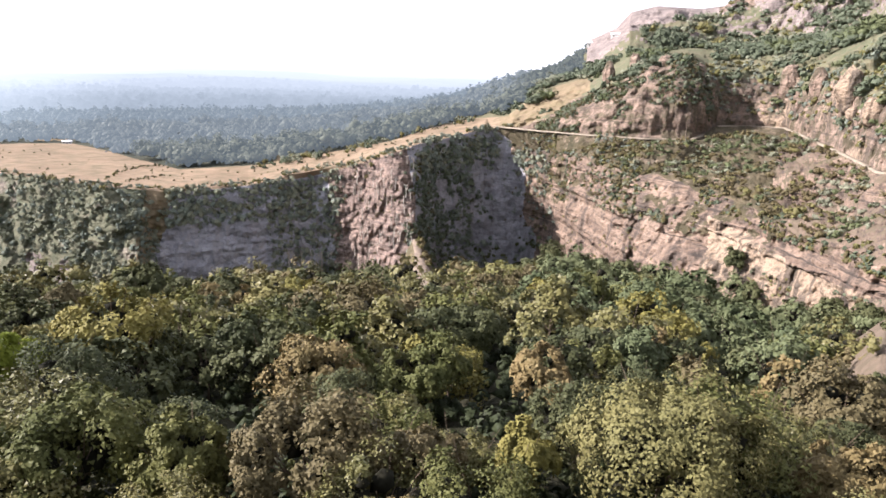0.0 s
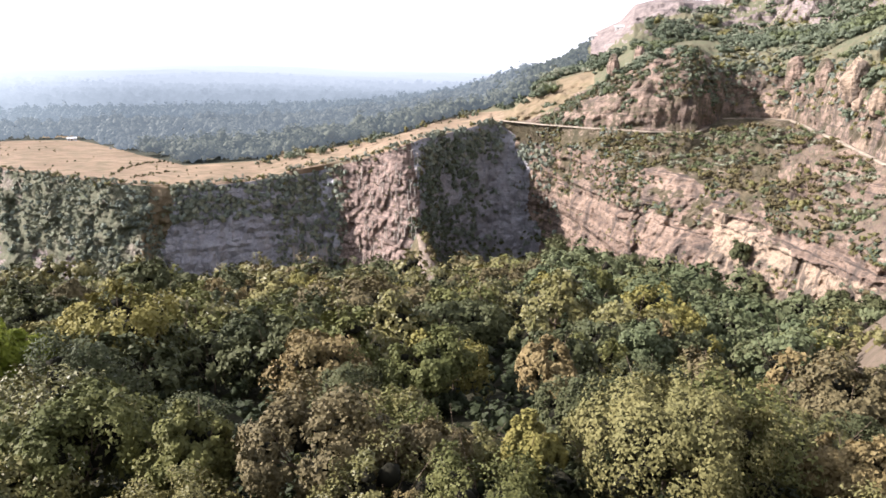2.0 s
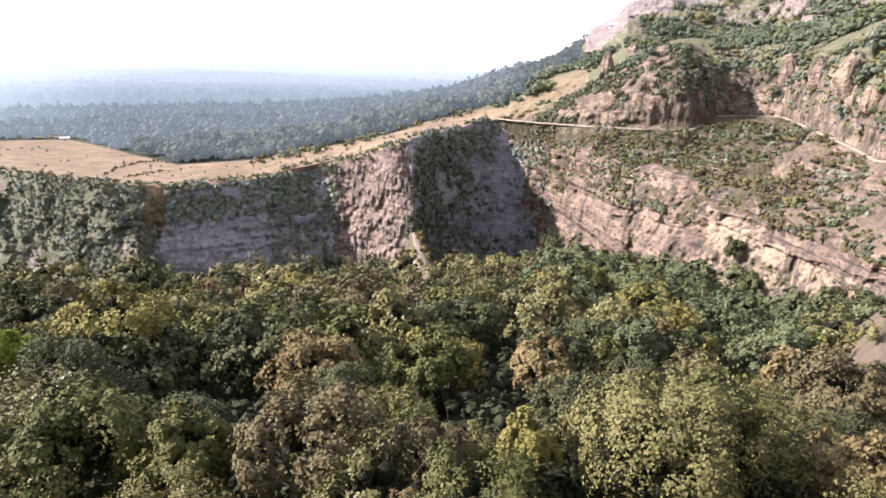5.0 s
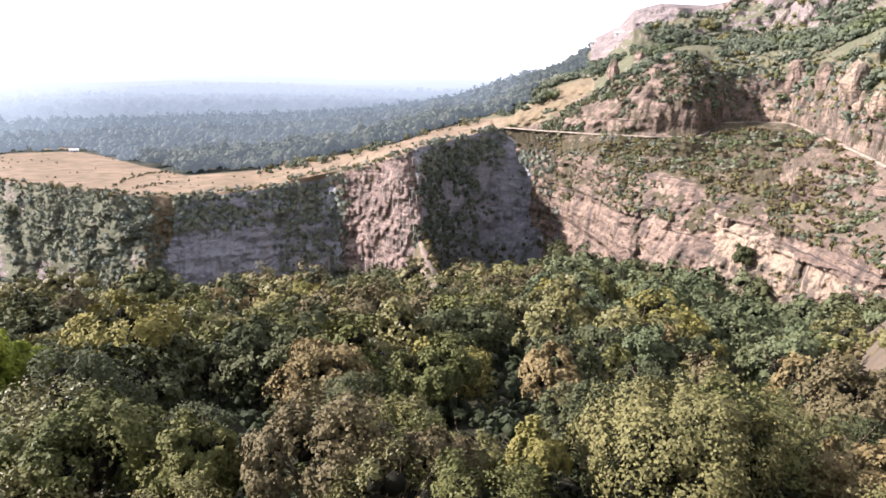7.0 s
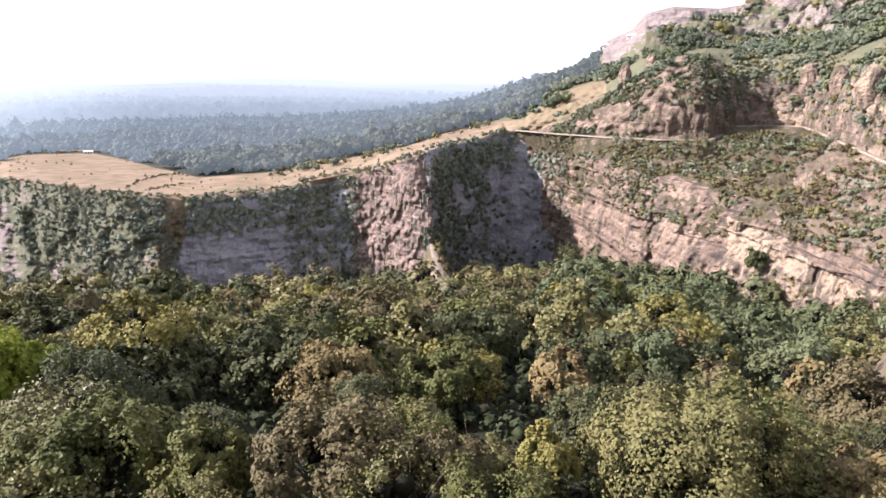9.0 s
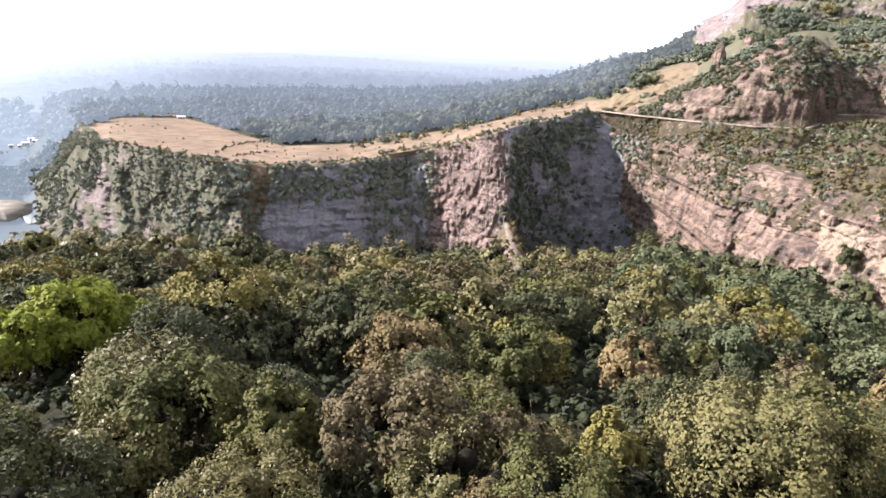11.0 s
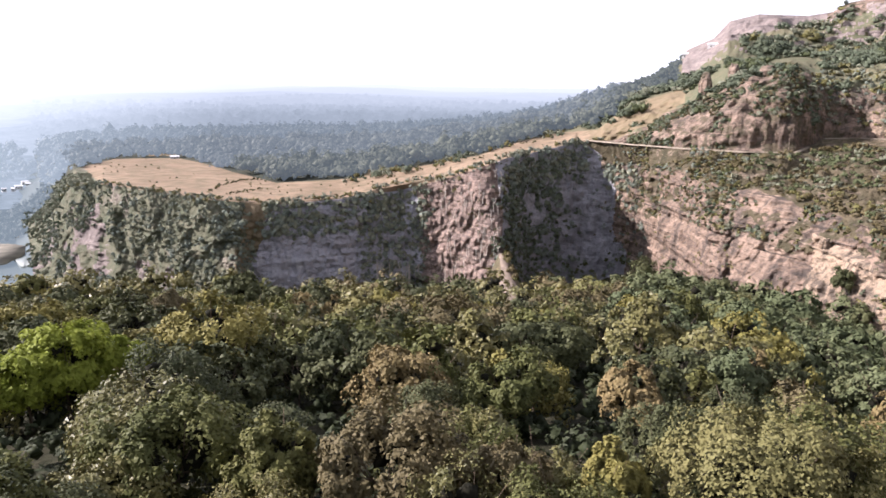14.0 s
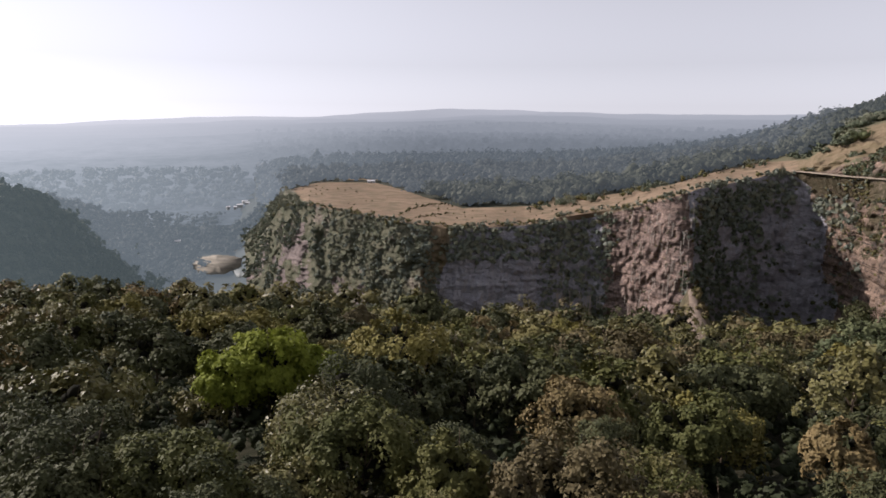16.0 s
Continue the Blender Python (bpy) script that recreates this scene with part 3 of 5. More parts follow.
# ---- the far land ----
# level lines of the hazy distance: distance, then (bearing, height)
HAZE = [(960, [(-75, -131), (-37, -131), (-36.6, -150), (20, -150)]),
        (1420, [(-75, -104), (-62, -101), (-50, -98), (-40, -95), (-37.4, -97), (-36.6, -112), (20, -112)]),
        (1720, [(-75, -96), (-50, -88), (-38, -74), (-30, -62), (-12, -56), (1, -52), (4, -48), (20, -48)]),
        (2150, [(-75, -80), (-50, -70), (-38, -58), (-30, -47), (-12, -40), (2, -40), (8, -42), (20, -44)]),
        (2600, [(-75, -60), (-50, -46), (-30, -26), (-12, -20), (4, -22), (14, -26), (20, -28)]),
        (3300, [(-75, -45), (-50, -34), (-30, 8), (-20, 24), (-8, 18), (4, 12), (12, 2), (20, -20)]),
        (4300, [(-75, -20), (-54, -10), (-50, 4), (-42, 38), (-34, 60), (-28, 92), (-17, 92), (-11, 82), (-4, 70), (4, 64), (12, 60), (20, 40)]),
        (4700, [(-75, -140), (20, -140)])]


def haze_z(az, r):
    """Height of the far land."""
    az, r = np.broadcast_arrays(np.asarray(az, float), np.asarray(r, float))
    levels = np.array([np.interp(az, *zip(*rows)) for _, rows in HAZE])
    z = np.full(az.shape, -150.0)
    for k in range(len(HAZE) - 1):
        t = np.clip((r - HAZE[k][0]) / (HAZE[k + 1][0] - HAZE[k][0]), 0, 1)
        z = np.where(r >= HAZE[k][0], levels[k] * (1 - t) + levels[k + 1] * t, z)
    x, y = spot(az, r)
    swell = lumps(az * r / 57.3 / 800, r / 210, 0, 51, 4) * 36 * np.clip((r - 600) / 2400, 0.2, 1) + lumps(x / 40, y / 40, 0, 53, 3) * 3.5 * np.clip(2.2 - r / 1500, 0.25, 1)
    return z + swell * np.clip((r - 980) / 150, 0, 1) * np.clip((4700 - r) / 500, 0.0, 1)


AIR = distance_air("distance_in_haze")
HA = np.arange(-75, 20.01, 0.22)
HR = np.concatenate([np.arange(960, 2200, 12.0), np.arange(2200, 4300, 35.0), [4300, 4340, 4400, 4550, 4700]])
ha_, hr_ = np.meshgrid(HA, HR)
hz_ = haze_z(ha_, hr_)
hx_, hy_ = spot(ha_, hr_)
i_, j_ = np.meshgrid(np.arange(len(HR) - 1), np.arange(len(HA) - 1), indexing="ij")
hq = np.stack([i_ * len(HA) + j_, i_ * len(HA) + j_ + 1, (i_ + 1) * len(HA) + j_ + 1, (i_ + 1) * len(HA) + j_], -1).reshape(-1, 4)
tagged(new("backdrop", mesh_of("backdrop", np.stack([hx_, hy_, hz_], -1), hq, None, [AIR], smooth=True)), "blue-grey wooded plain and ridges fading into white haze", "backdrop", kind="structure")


# ---- foliage ----
ICO = bmesh.new()
bmesh.ops.create_icosphere(ICO, subdivisions=1, radius=1.0)
ICO_V = np.array([v.co[:] for v in ICO.verts])
ICO_F = np.array([[v.index for v in f.verts] for f in ICO.faces])
ICO.free()
OCT_V = np.array([(1, 0, 0), (0, 1, 0), (-1, 0, 0), (0, -1, 0), (0, 0, 1), (0, 0, -1)], float) * 1.15
OCT_F = np.array([(0, 1, 4), (1, 2, 4), (2, 3, 4), (3, 0, 4), (1, 0, 5), (2, 1, 5), (3, 2, 5), (0, 3, 5)])


def foliage(at, radius, half, n_lobes, n_leaves, leaf, seed, spread=0.84, lobe=(0.17, 0.46), core=0.62, heart=(ICO_V, ICO_F), clumps=5, ruffle=0.3, hang=0.0):
    """Crowns as lobes round a denser heart; each lobe bears clumps of leaf sprays with dark clefts between. at: crown centres (M, 3).
    Returns verts, tris, and the crown of each tri."""
    g = np.random.default_rng(seed)
    at, radius, half = np.asarray(at, float).reshape(-1, 3), np.atleast_1d(radius).astype(float), np.atleast_1d(half).astype(float)
    M, K, N, C = len(at), n_lobes, n_leaves, clumps
    scale = np.stack([radius, radius, half], -1)
    d = g.normal(size=(M, K, 3))
    d[..., 2] = np.abs(d[..., 2]) * 0.9 - 0.25
    d /= np.linalg.norm(d, axis=-1, keepdims=True)
    centre = at[:, None] + d * scale[:, None] * spread * g.uniform(0.6, 1.12, (M, K, 1))
    lr = radius[:, None] * (lobe[0] + (lobe[1] - lobe[0]) * g.uniform(size=(M, K)) ** 1.6)
    bud = g.normal(size=(M, K, C, 3)) + d[:, :, None] * 0.9 + np.array((0, 0, 0.55))
    bud /= np.linalg.norm(bud, axis=-1, keepdims=True)
    reach = g.uniform(0.6, 1.0, (M, K, C, 1))
    own = g.integers(0, C, (M, K, N))
    mi, ki = np.arange(M)[:, None, None], np.arange(K)[None, :, None]
    base, out = bud[mi, ki, own], reach[mi, ki, own]
    e = g.normal(size=(M, K, N, 3)) + base * 0.7 + np.array((0, 0, 0.35))
    e /= np.linalg.norm(e, axis=-1, keepdims=True)
    puff = (0.62 if C > 5 else 0.8) * g.uniform(0.55, 1.05, (M, K, N, 1))
    p = centre[:, :, None] + (base * out + e * puff * 0.72) * lr[..., None, None] * np.array((1, 1, 0.88)) * (0.86 if C > 1 else 1)
    p[..., 2] -= hang * lr[..., None] * (1 - e[..., 2]) * g.uniform(0, 1, (M, K, N))
    nrm = 0.62 * e + 0.42 * base + 0.4 * d[:, :, None] + ruffle * g.normal(size=e.shape)
    nrm /= np.linalg.norm(nrm, axis=-1, keepdims=True)
    a = np.cross(nrm, g.normal(size=e.shape))
    a /= np.linalg.norm(a, axis=-1, keepdims=True)
    b = np.cross(nrm, a)
    s = (np.broadcast_to(np.asarray(leaf, float).reshape(-1, 1, 1), (M, K, N)) * g.uniform(0.6, 1.4, (M, K, N)))[..., None]
    v = np.stack([p + a * s - nrm * s * 0.2, p - a * s * 0.8 + b * s * 0.75, p - a * s * 0.7 - b * s * 0.75], -2).reshape(-1, 3)
    q = np.arange(len(v)).reshape(-1, 3)
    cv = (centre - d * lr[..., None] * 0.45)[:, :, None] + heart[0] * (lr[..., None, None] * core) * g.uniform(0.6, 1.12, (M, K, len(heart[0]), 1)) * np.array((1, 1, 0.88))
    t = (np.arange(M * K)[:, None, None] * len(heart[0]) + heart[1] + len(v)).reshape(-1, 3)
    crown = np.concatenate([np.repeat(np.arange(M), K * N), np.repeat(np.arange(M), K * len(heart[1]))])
    return np.concatenate([v, cv.reshape(-1, 3)]), np.concatenate([q, t]), crown


def limb(bm, a, b, ra, rb, sides=6):
    a, b = Vector(a), Vector(b)
    q = (b - a).to_track_quat("Z", "Y")
    rings = [[bm.verts.new(c + q @ Vector((math.cos(k * math.tau / sides) * r, math.sin(k * math.tau / sides) * r, 0))) for k in range(sides)] for c, r in ((a, ra), (b, rb))]
    for k in range(sides):
        bm.faces.new((rings[0][k], rings[0][(k + 1) % sides], rings[1][(k + 1) % sides], rings[1][k]))
    bm.faces.new(rings[1])
    bm.faces.new(rings[0][::-1])


def tree(seed, height, radius, material, n_lobes, n_leaves, leaf, label, bare=0.0, tall=None):
    """A broadleaf tree standing at the origin: tapered trunk with limbs, and a crown."""
    g = random.Random(seed)
    root = new("tree")
    half = tall or radius * g.uniform(0.85, 1.1)
    mid = height - half
    bm = bmesh.new()
    lean = Vector((g.uniform(-0.4, 0.4), g.uniform(-0.4, 0.4), 0))
    fork = Vector((0, 0, mid * 0.62)) + lean
    limb(bm, (0, 0, -0.6), fork * 0.5 + lean * 0.3, height * 0.022, height * 0.017)
    limb(bm, fork * 0.5 + lean * 0.3, fork, height * 0.017, height * 0.013)
    for k in range(6):
        ang = k * math.tau / 6 + g.uniform(-0.4, 0.4)
        tip = Vector((math.cos(ang) * radius * 0.6, math.sin(ang) * radius * 0.6, mid + half * g.uniform(-0.2, 0.6)))
        elbow = fork.lerp(tip, 0.5) + Vector((0, 0, 0.3))
        limb(bm, fork, elbow, height * 0.01, height * 0.007, 5)
        limb(bm, elbow, tip, height * 0.007, height * 0.003, 5)
        limb(bm, elbow, tip + Vector((g.uniform(-1, 1), g.uniform(-1, 1), half * 0.5)), height * 0.005, height * 0.002, 4)
    part("trunk", bm, BARK, root)
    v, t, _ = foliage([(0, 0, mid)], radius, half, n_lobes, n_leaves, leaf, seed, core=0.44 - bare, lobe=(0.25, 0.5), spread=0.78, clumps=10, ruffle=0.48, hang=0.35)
    # the lobe cores get the painted inner shade
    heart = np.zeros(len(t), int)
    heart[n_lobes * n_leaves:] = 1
    ob = new("crown", mesh_of("crown", v, None, t, [material, CROWN_SHADE], heart))
    ob.parent = root
    return tagged(root, label, "tree", "trees of the wooded slope")


KINDS = [
    ("dark", L_DARK, "dark green broadleaf tree with a dense crown on the slope"),
    ("olive", L_OLIVE, "olive green broadleaf tree with a lumpy crown on the slope"),
    ("yellow", L_YELLOW, "yellow-green leafy tree with sunlit clumps on the slope"),
    ("rust", L_RUST, "rust-brown dry-leaved tree among green trees on the slope"),
    ("grey", L_GREY, "grey-brown feathery tree with thin foliage on the slope"),
    ("pale", L_PALE, "pale olive round-crowned tree with small shiny leaves on the slope"),
    ("green", L_GREEN, "mid green leafy tree with a clumped crown on the slope"),
    ("grove", L_GROVE, "cool green round-crowned tree in a close-set grove on the slope"),
]
rng = np.random.default_rng(11)


def scatter(az0, az1, r_in, r_out, gap, seed, jitter=0.42):
    """Places about gap metres apart, on bearings az0 to az1."""
    g = np.random.default_rng(seed)
    out_a, out_r = [], []
    r = r_in
    while r < r_out:
        step = gap if np.isscalar(gap) else np.interp(r, *gap)
        n = max(1, int(math.radians(az1 - az0) * r / step))
        a = az0 + (np.arange(n) + g.uniform(0, 1) + g.uniform(-jitter, jitter, n)) * (az1 - az0) / n
        out_a.append(a)
        out_r.append(r + g.uniform(-jitter, jitter, n) * step)
        r += step * 0.9
    return np.concatenate(out_a), np.concatenate(out_r)


# landmark trees: bearing, distance, height, crown radius, half height of the crown, kind
MARKS = [(-25.9, 86.0, 14.0, 6.7, 6.5, 2), (-16.3, 85.5, 10.1, 4.0, 4.3, 0), (-7.4, 116.0, 12.4, 11.4, 5.7, 4), (-10.5, 64.0, 9.0, 4.8, 3.7, 3), (-12.0, 37.5, 9.1, 4.7, 3.7, 4), (-30.0, 45.5, 9.5, 5.3, 4.0, 6), (-21.7, 40.5, 8.2, 2.7, 3.2, 6), (9.7, 60.0, 8.7, 2.8, 3.5, 3), (8.5, 39.5, 7.3, 1.8, 2.8, 2), (20.3, 42.0, 10.3, 6.4, 4.3, 5), (-0.6, 65.0, 9.2, 4.3, 3.8, 6), (2.9, 93.0, 9.3, 4.7, 3.8, 0), (9.1, 127.5, 10.3, 3.7, 4.4, 2), (-31.5, 98.0, 9.2, 3.6, 3.8, 5), (-29.5, 147.0, 11.8, 4.6, 5.3, 4), (-0.8, 38.0, 7.2, 2.3, 2.7, 4), (-3.6, 49.5, 6.8, 2.5, 2.5, 1), (32.7, 67.0, 10.4, 5.0, 4.4, 4), (30.1, 107.5, 8.2, 4.6, 3.3, 2), (14.0, 107.5, 9.0, 4.2, 3.7, 7), (17.9, 152.0, 11.7, 6.5, 5.2, 7), (21.6, 123.5, 10.6, 5.3, 4.5, 7), (17.4, 86.5, 8.4, 4.1, 3.4, 7), (24.5, 165.5, 12.2, 7.1, 5.7, 7), (20.7, 219.5, 14.0, 8.6, 6.5, 7), (33.7, 50.5, 7.6, 3.4, 3.0, 3), (-14.0, 144.0, 11.4, 6.2, 4.9, 5), (-23.9, 212.0, 13.5, 7.5, 6.3, 0),
         (-36, 42, 7.0, 3.6, 3.0, 1), (-44, 42, 9.5, 4.2, 3.8, 6), (-52, 42, 9.5, 4.2, 3.8, 0)]
made = 0
taken = []
for az, r, h, cr, half, kind in MARKS:
    near = r < 52
    leaf = float(np.interp(r, [38, 60, 110, 200], [0.115, 0.165, 0.29, 0.6]))
    ob = tree(100 + made, h, cr, KINDS[kind][1], 36 if near else 30, (620 if kind == 5 else 430) if near else 360 if r < 80 else 260, leaf * (0.95 if kind == 5 else 1.2 if near else 1.05), KINDS[kind][2], 0.1 if kind == 4 else 0.0, half)
    x, y = spot(az, r)
    ob.matrix_basis = pose(x, y, float(land_z(az, r)[0]) - 0.2, 0, 0, 0)
    taken.append((x, y, cr))
    if r < 50:
        taken.append((x * 0.78, y * 0.78, cr * 0.8))
    made += 1
for az, r, g_r in ((-19.5, 57, 7.5), (-19.0, 67, 9.0), (-17.5, 74, 5.0), (10.8, 57, 5.5), (26, 39, 8), (-15.5, 66, 6), (-1, 50, 4.5), (-33, 60, 5), (-24.5, 58, 5), (-13, 52, 4.5), (3, 49, 4.5), (14.5, 68, 5), (-7, 84, 6), (-40, 62, 5.5), (-46, 70, 5.5), (22, 66, 5.5), (-30, 100, 7), (5, 98, 6.5)):
    taken.append((*spot(az, r), g_r / 0.8))  # dark gaps in the canopy
for az, r, h, cr in ((-36.9, 84, 12.0, 5.6), (-33.6, 86, 10.0, 4.2), (-39.6, 83, 10.0, 4.6)):
    ob = tree(100 + made, h, cr, L_BRIGHT, 32, 330, 0.24, "fresh bright green feathery tree standing among darker trees")
    x, y = spot(az, r)
    ob.matrix_basis = pose(x, y, float(land_z(az, r)[0]) - 0.2, 0, 0, 0)
    taken.append((x, y, cr))
    taken.append((x * 0.9, y * 0.9, cr * 1.3))
    taken.append((x * 0.8, y * 0.8, cr * 1.2))
    made += 1

# near woods: a few shapes of each kind, copied
near_a, near_r = scatter(-60, 40, 25, 400, ([25, 38, 60, 110, 200, 400], [5.0, 7.6, 9.6, 10.6, 11.2, 11.8]), 5)
order = np.argsort(near_r)
near_a, near_r = near_a[order], near_r[order]
nx, ny = spot(near_a, near_r)
keep = np.ones(len(nx), bool)
for x, y, cr in taken:
    keep &= np.hypot(nx - x, ny - y) > cr * 0.8
rb_at = line_at(BASE, near_a)[0]
keep &= near_r < rb_at + np.where(near_a < -45, -14, 4)
keep &= ~((near_a > -2.4) & (near_a < 0.9) & (near_r > 205))
keep &= ~((near_a > 31.6) & (near_r > 80) & (near_r < 216))
near_a, near_r, nx, ny = near_a[keep], near_r[keep], nx[keep], ny[keep]
grove = lumps(nx / 30, ny / 30, 0, 61, 2) + 0.55 * rng.uniform(-1, 1, len(nx))
dry = lumps(nx / 45, ny / 45, 5, 63, 2) + 0.6 * rng.uniform(-1, 1, len(nx))
kinds = np.where(grove < -0.22, 0, np.where(grove < 0.46, 1, 2))
kinds = np.where(dry > 0.72, 3, np.where(dry < -0.8, 4, kinds))
kinds = np.where((near_a > 22) & (near_r < 140) & (rng.uniform(size=len(nx)) < 0.35), np.where(rng.uniform(size=len(nx)) < 0.4, 4, 5), kinds)
kinds = np.where((near_a > -6) & (near_a < 8) & (near_r < 62) & (kinds == 2), 1, kinds)
kinds = np.where((kinds == 1) & (rng.uniform(size=len(nx)) < 0.45), 6, kinds)
cool = (near_a > 8.5) & (near_r > 90) & (rng.uniform(size=len(nx)) < np.clip((near_r - 60) / 90, 0, 0.75))
kinds = np.where(cool, 7, kinds)
n_near = 280
shapes = {}
for i in range(n_near):
    k, close = int(kinds[i]), near_r[i] < 70
    key = (k, close, int(rng.integers(0, 2 if close else 3)))
    h = float(rng.uniform(6.5, 10.5) if rng.uniform() < 0.75 else rng.uniform(11.0, 14.5)) + 3.6 * float(lumps(nx[i] / 24, ny[i] / 28, 0, 65, 2))
    z = float(land_z(near_a[i], near_r[i])[0])
    turn, size = float(rng.uniform(0, 360)), h / 9.5
    size = min(size, float(np.interp(near_r[i], [24, 30, 38, 46], [0.5, 0.66, 0.92, 1.15])))
    m = pose(nx[i], ny[i], z - 0.2, 0, 0, turn)
    if key not in shapes:
        leaf = 0.132 if close else 0.3
        ob = tree(300 + len(shapes), 9.5, float(rng.uniform(5.0, 6.3)), KINDS[k][1], 26 if close else 21, 420 if close else 150, leaf, KINDS[k][2], 0.1 if k == 4 else 0.0)
        shapes[key] = ob
        ob.scale = (size, size, size)
        ob.matrix_basis = m @ Matrix.Diagonal((size, size, size, 1))
    else:
        ob = copy_thing(shapes[key], m)
        ob.scale = (size, size, size)


def woods(name, label, a, r, height, radius, n_lobes, n_leaves, leaf, kind, mats, seed, lift=0.55, z=None, core=0.7, squash=0.9, inner_shade=False, clumps=4, ruffle=0.2):
    x, y = spot(a, r)
    z = land_z(a, r) if z is None else z
    half = radius * squash
    rise = np.maximum(height - half, half * lift)
    at = np.stack([x, y, z + (rise if name == "slope_woods" else np.minimum(rise, half * 0.95))], -1)
    v, t, crown = foliage(at, radius, half, n_lobes, n_leaves, leaf, seed, core=core, heart=(OCT_V, OCT_F), clumps=clumps, ruffle=ruffle, lobe=(0.3, 0.58), spread=0.72)
    index = kind[crown]
    # cores painted dark as shade inside the crowns
    if inner_shade:
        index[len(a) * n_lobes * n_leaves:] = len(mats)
    me = mesh_of(name, v, None, t, [*mats, CROWN_SHADE], index)
    return tagged(new(name, me), label, "woodland", kind="stuff")


fa_, fr_ = near_a[n_near:], near_r[n_near:]
fk = kinds[n_near:]
fk = np.where((fk == 2) & (fr_ > 140) & (rng.uniform(size=len(fk)) < 0.7), 1, fk)
blue = (fa_ > 9) & (fr_ > 170) & (rng.uniform(size=len(fa_)) < 0.3)
blue |= (fa_ > 8.5) & (fr_ > 105) & (rng.uniform(size=len(fa_)) < 0.55)
fk = np.where((fa_ > 9) & (fr_ > 150) & (rng.uniform(size=len(fa_)) < 0.6), 0, fk)
woods("slope_woods", "mixed green and brown woodland covering the slope", fa_, fr_, np.where(rng.uniform(size=len(fa_)) < 0.75, rng.uniform(6, 10.5, len(fa_)), rng.uniform(11, 15, len(fa_))) + 3 * lumps(nx[n_near:] / 32, ny[n_near:] / 32, 0, 65, 2), np.interp(fr_, [100, 400], [5.6, 6.8]) * rng.uniform(0.65, 1.3, len(fa_)),
      12, 46, np.interp(fr_, [100, 400], [0.4, 0.74]), np.where(blue, 7, fk), [k[1] for k in KINDS], 71, inner_shade=True, core=0.48, clumps=5, ruffle=0.26)

ua, ur = scatter(-60, 40, 24, 150, ([24, 60, 150], [3.0, 4.2, 7.0]), 22)
ok = ~((ua > 31.6) & (ur > 85))
ua, ur = ua[ok], ur[ok]
woods("undergrowth", "green undergrowth between the trees with shade painted into its colour", ua, ur, rng.uniform(1.0, 3.0, len(ua)), rng.uniform(1.6, 3.0, len(ua)), 3, 26, np.interp(ur, [24, 150], [0.22, 0.5]), np.zeros(len(ua), int), [L_GAP_SHADE], 105)

ka_, kr_ = scatter(31, 40, 84, 222, 5.0, 33)
kx_, ky_ = spot(ka_, kr_)
ok = (lumps(kx_ / 12, ky_ / 12, 0, 187, 3) > 0.12) | (ka_ < 32.3)
woods("bank_bushes", "dry olive bushes at the edge of a bare bank", ka_[ok], kr_[ok], rng.uniform(1, 4, ok.sum()), rng.uniform(1.0, 3.2, ok.sum()), 4, 40, np.full(ok.sum(), 0.3), rng.integers(0, 3, ok.sum()), [L_OLIVE, L_GREY, L_DARK], 106)

na_, nr_ = scatter(-60, 40, 19, 44, 1.9, 34)
woods("undergrowth", "tangled green and brown undergrowth on the near slope", na_, nr_, rng.uniform(0.8, 2.4, len(na_)), rng.uniform(0.9, 1.9, len(na_)), 4, 60, np.full(len(na_), 0.12), rng.integers(0, 3, len(na_)), [L_GAP_SHADE, L_DARK, L_GREY], 107, core=0.6)

# woods of the plain behind the fields: near belt, then backdrop, with ever more haze painted as glow
pa, pr = scatter(-36.8, 7, 540, 1620, ([540, 900, 1620], [11, 16, 26]), 7)
back_r = line_at(BACK, pa)[0]
px, py = spot(pa, pr)
clear = lumps(px / 60, py / 60, 0, 87, 2)
ok = (pr > back_r + 4 + 12 * clear) & ~((clear < -0.45) & (pr < back_r + 160))
pa, pr = pa[ok], pr[ok]
tall = rng.uniform(size=len(pa)) < np.where(pr < line_at(BACK, pa)[0] + 80, 0.3, 0.1)
ph, pw = np.where(tall, rng.uniform(11, 16, len(pa)), rng.uniform(4, 8, len(pa)) + 3.5 * lumps(spot(pa, pr)[0] / 35, spot(pa, pr)[1] / 35, 0, 111, 2)), np.interp(pr, [540, 2300], [8.0, 22]) * np.where(tall, 0.85, 1.0) * rng.uniform(0.5, 1.45, len(pa))
belt = (pr < 690) & (pa > -34.9)
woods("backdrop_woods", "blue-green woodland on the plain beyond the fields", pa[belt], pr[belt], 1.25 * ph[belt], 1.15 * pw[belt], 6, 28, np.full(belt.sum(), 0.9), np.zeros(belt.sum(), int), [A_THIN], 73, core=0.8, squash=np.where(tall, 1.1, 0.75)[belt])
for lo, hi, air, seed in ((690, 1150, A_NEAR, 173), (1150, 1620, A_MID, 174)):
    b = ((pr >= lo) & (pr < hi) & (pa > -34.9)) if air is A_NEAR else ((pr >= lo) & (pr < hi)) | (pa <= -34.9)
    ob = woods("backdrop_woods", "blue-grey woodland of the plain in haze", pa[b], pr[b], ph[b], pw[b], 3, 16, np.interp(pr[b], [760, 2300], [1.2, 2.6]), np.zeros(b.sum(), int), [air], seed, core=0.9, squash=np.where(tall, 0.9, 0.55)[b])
fa2, fr2 = scatter(-37, 5, 1640, 2750, ([1640, 2750], [30, 52]), 29)
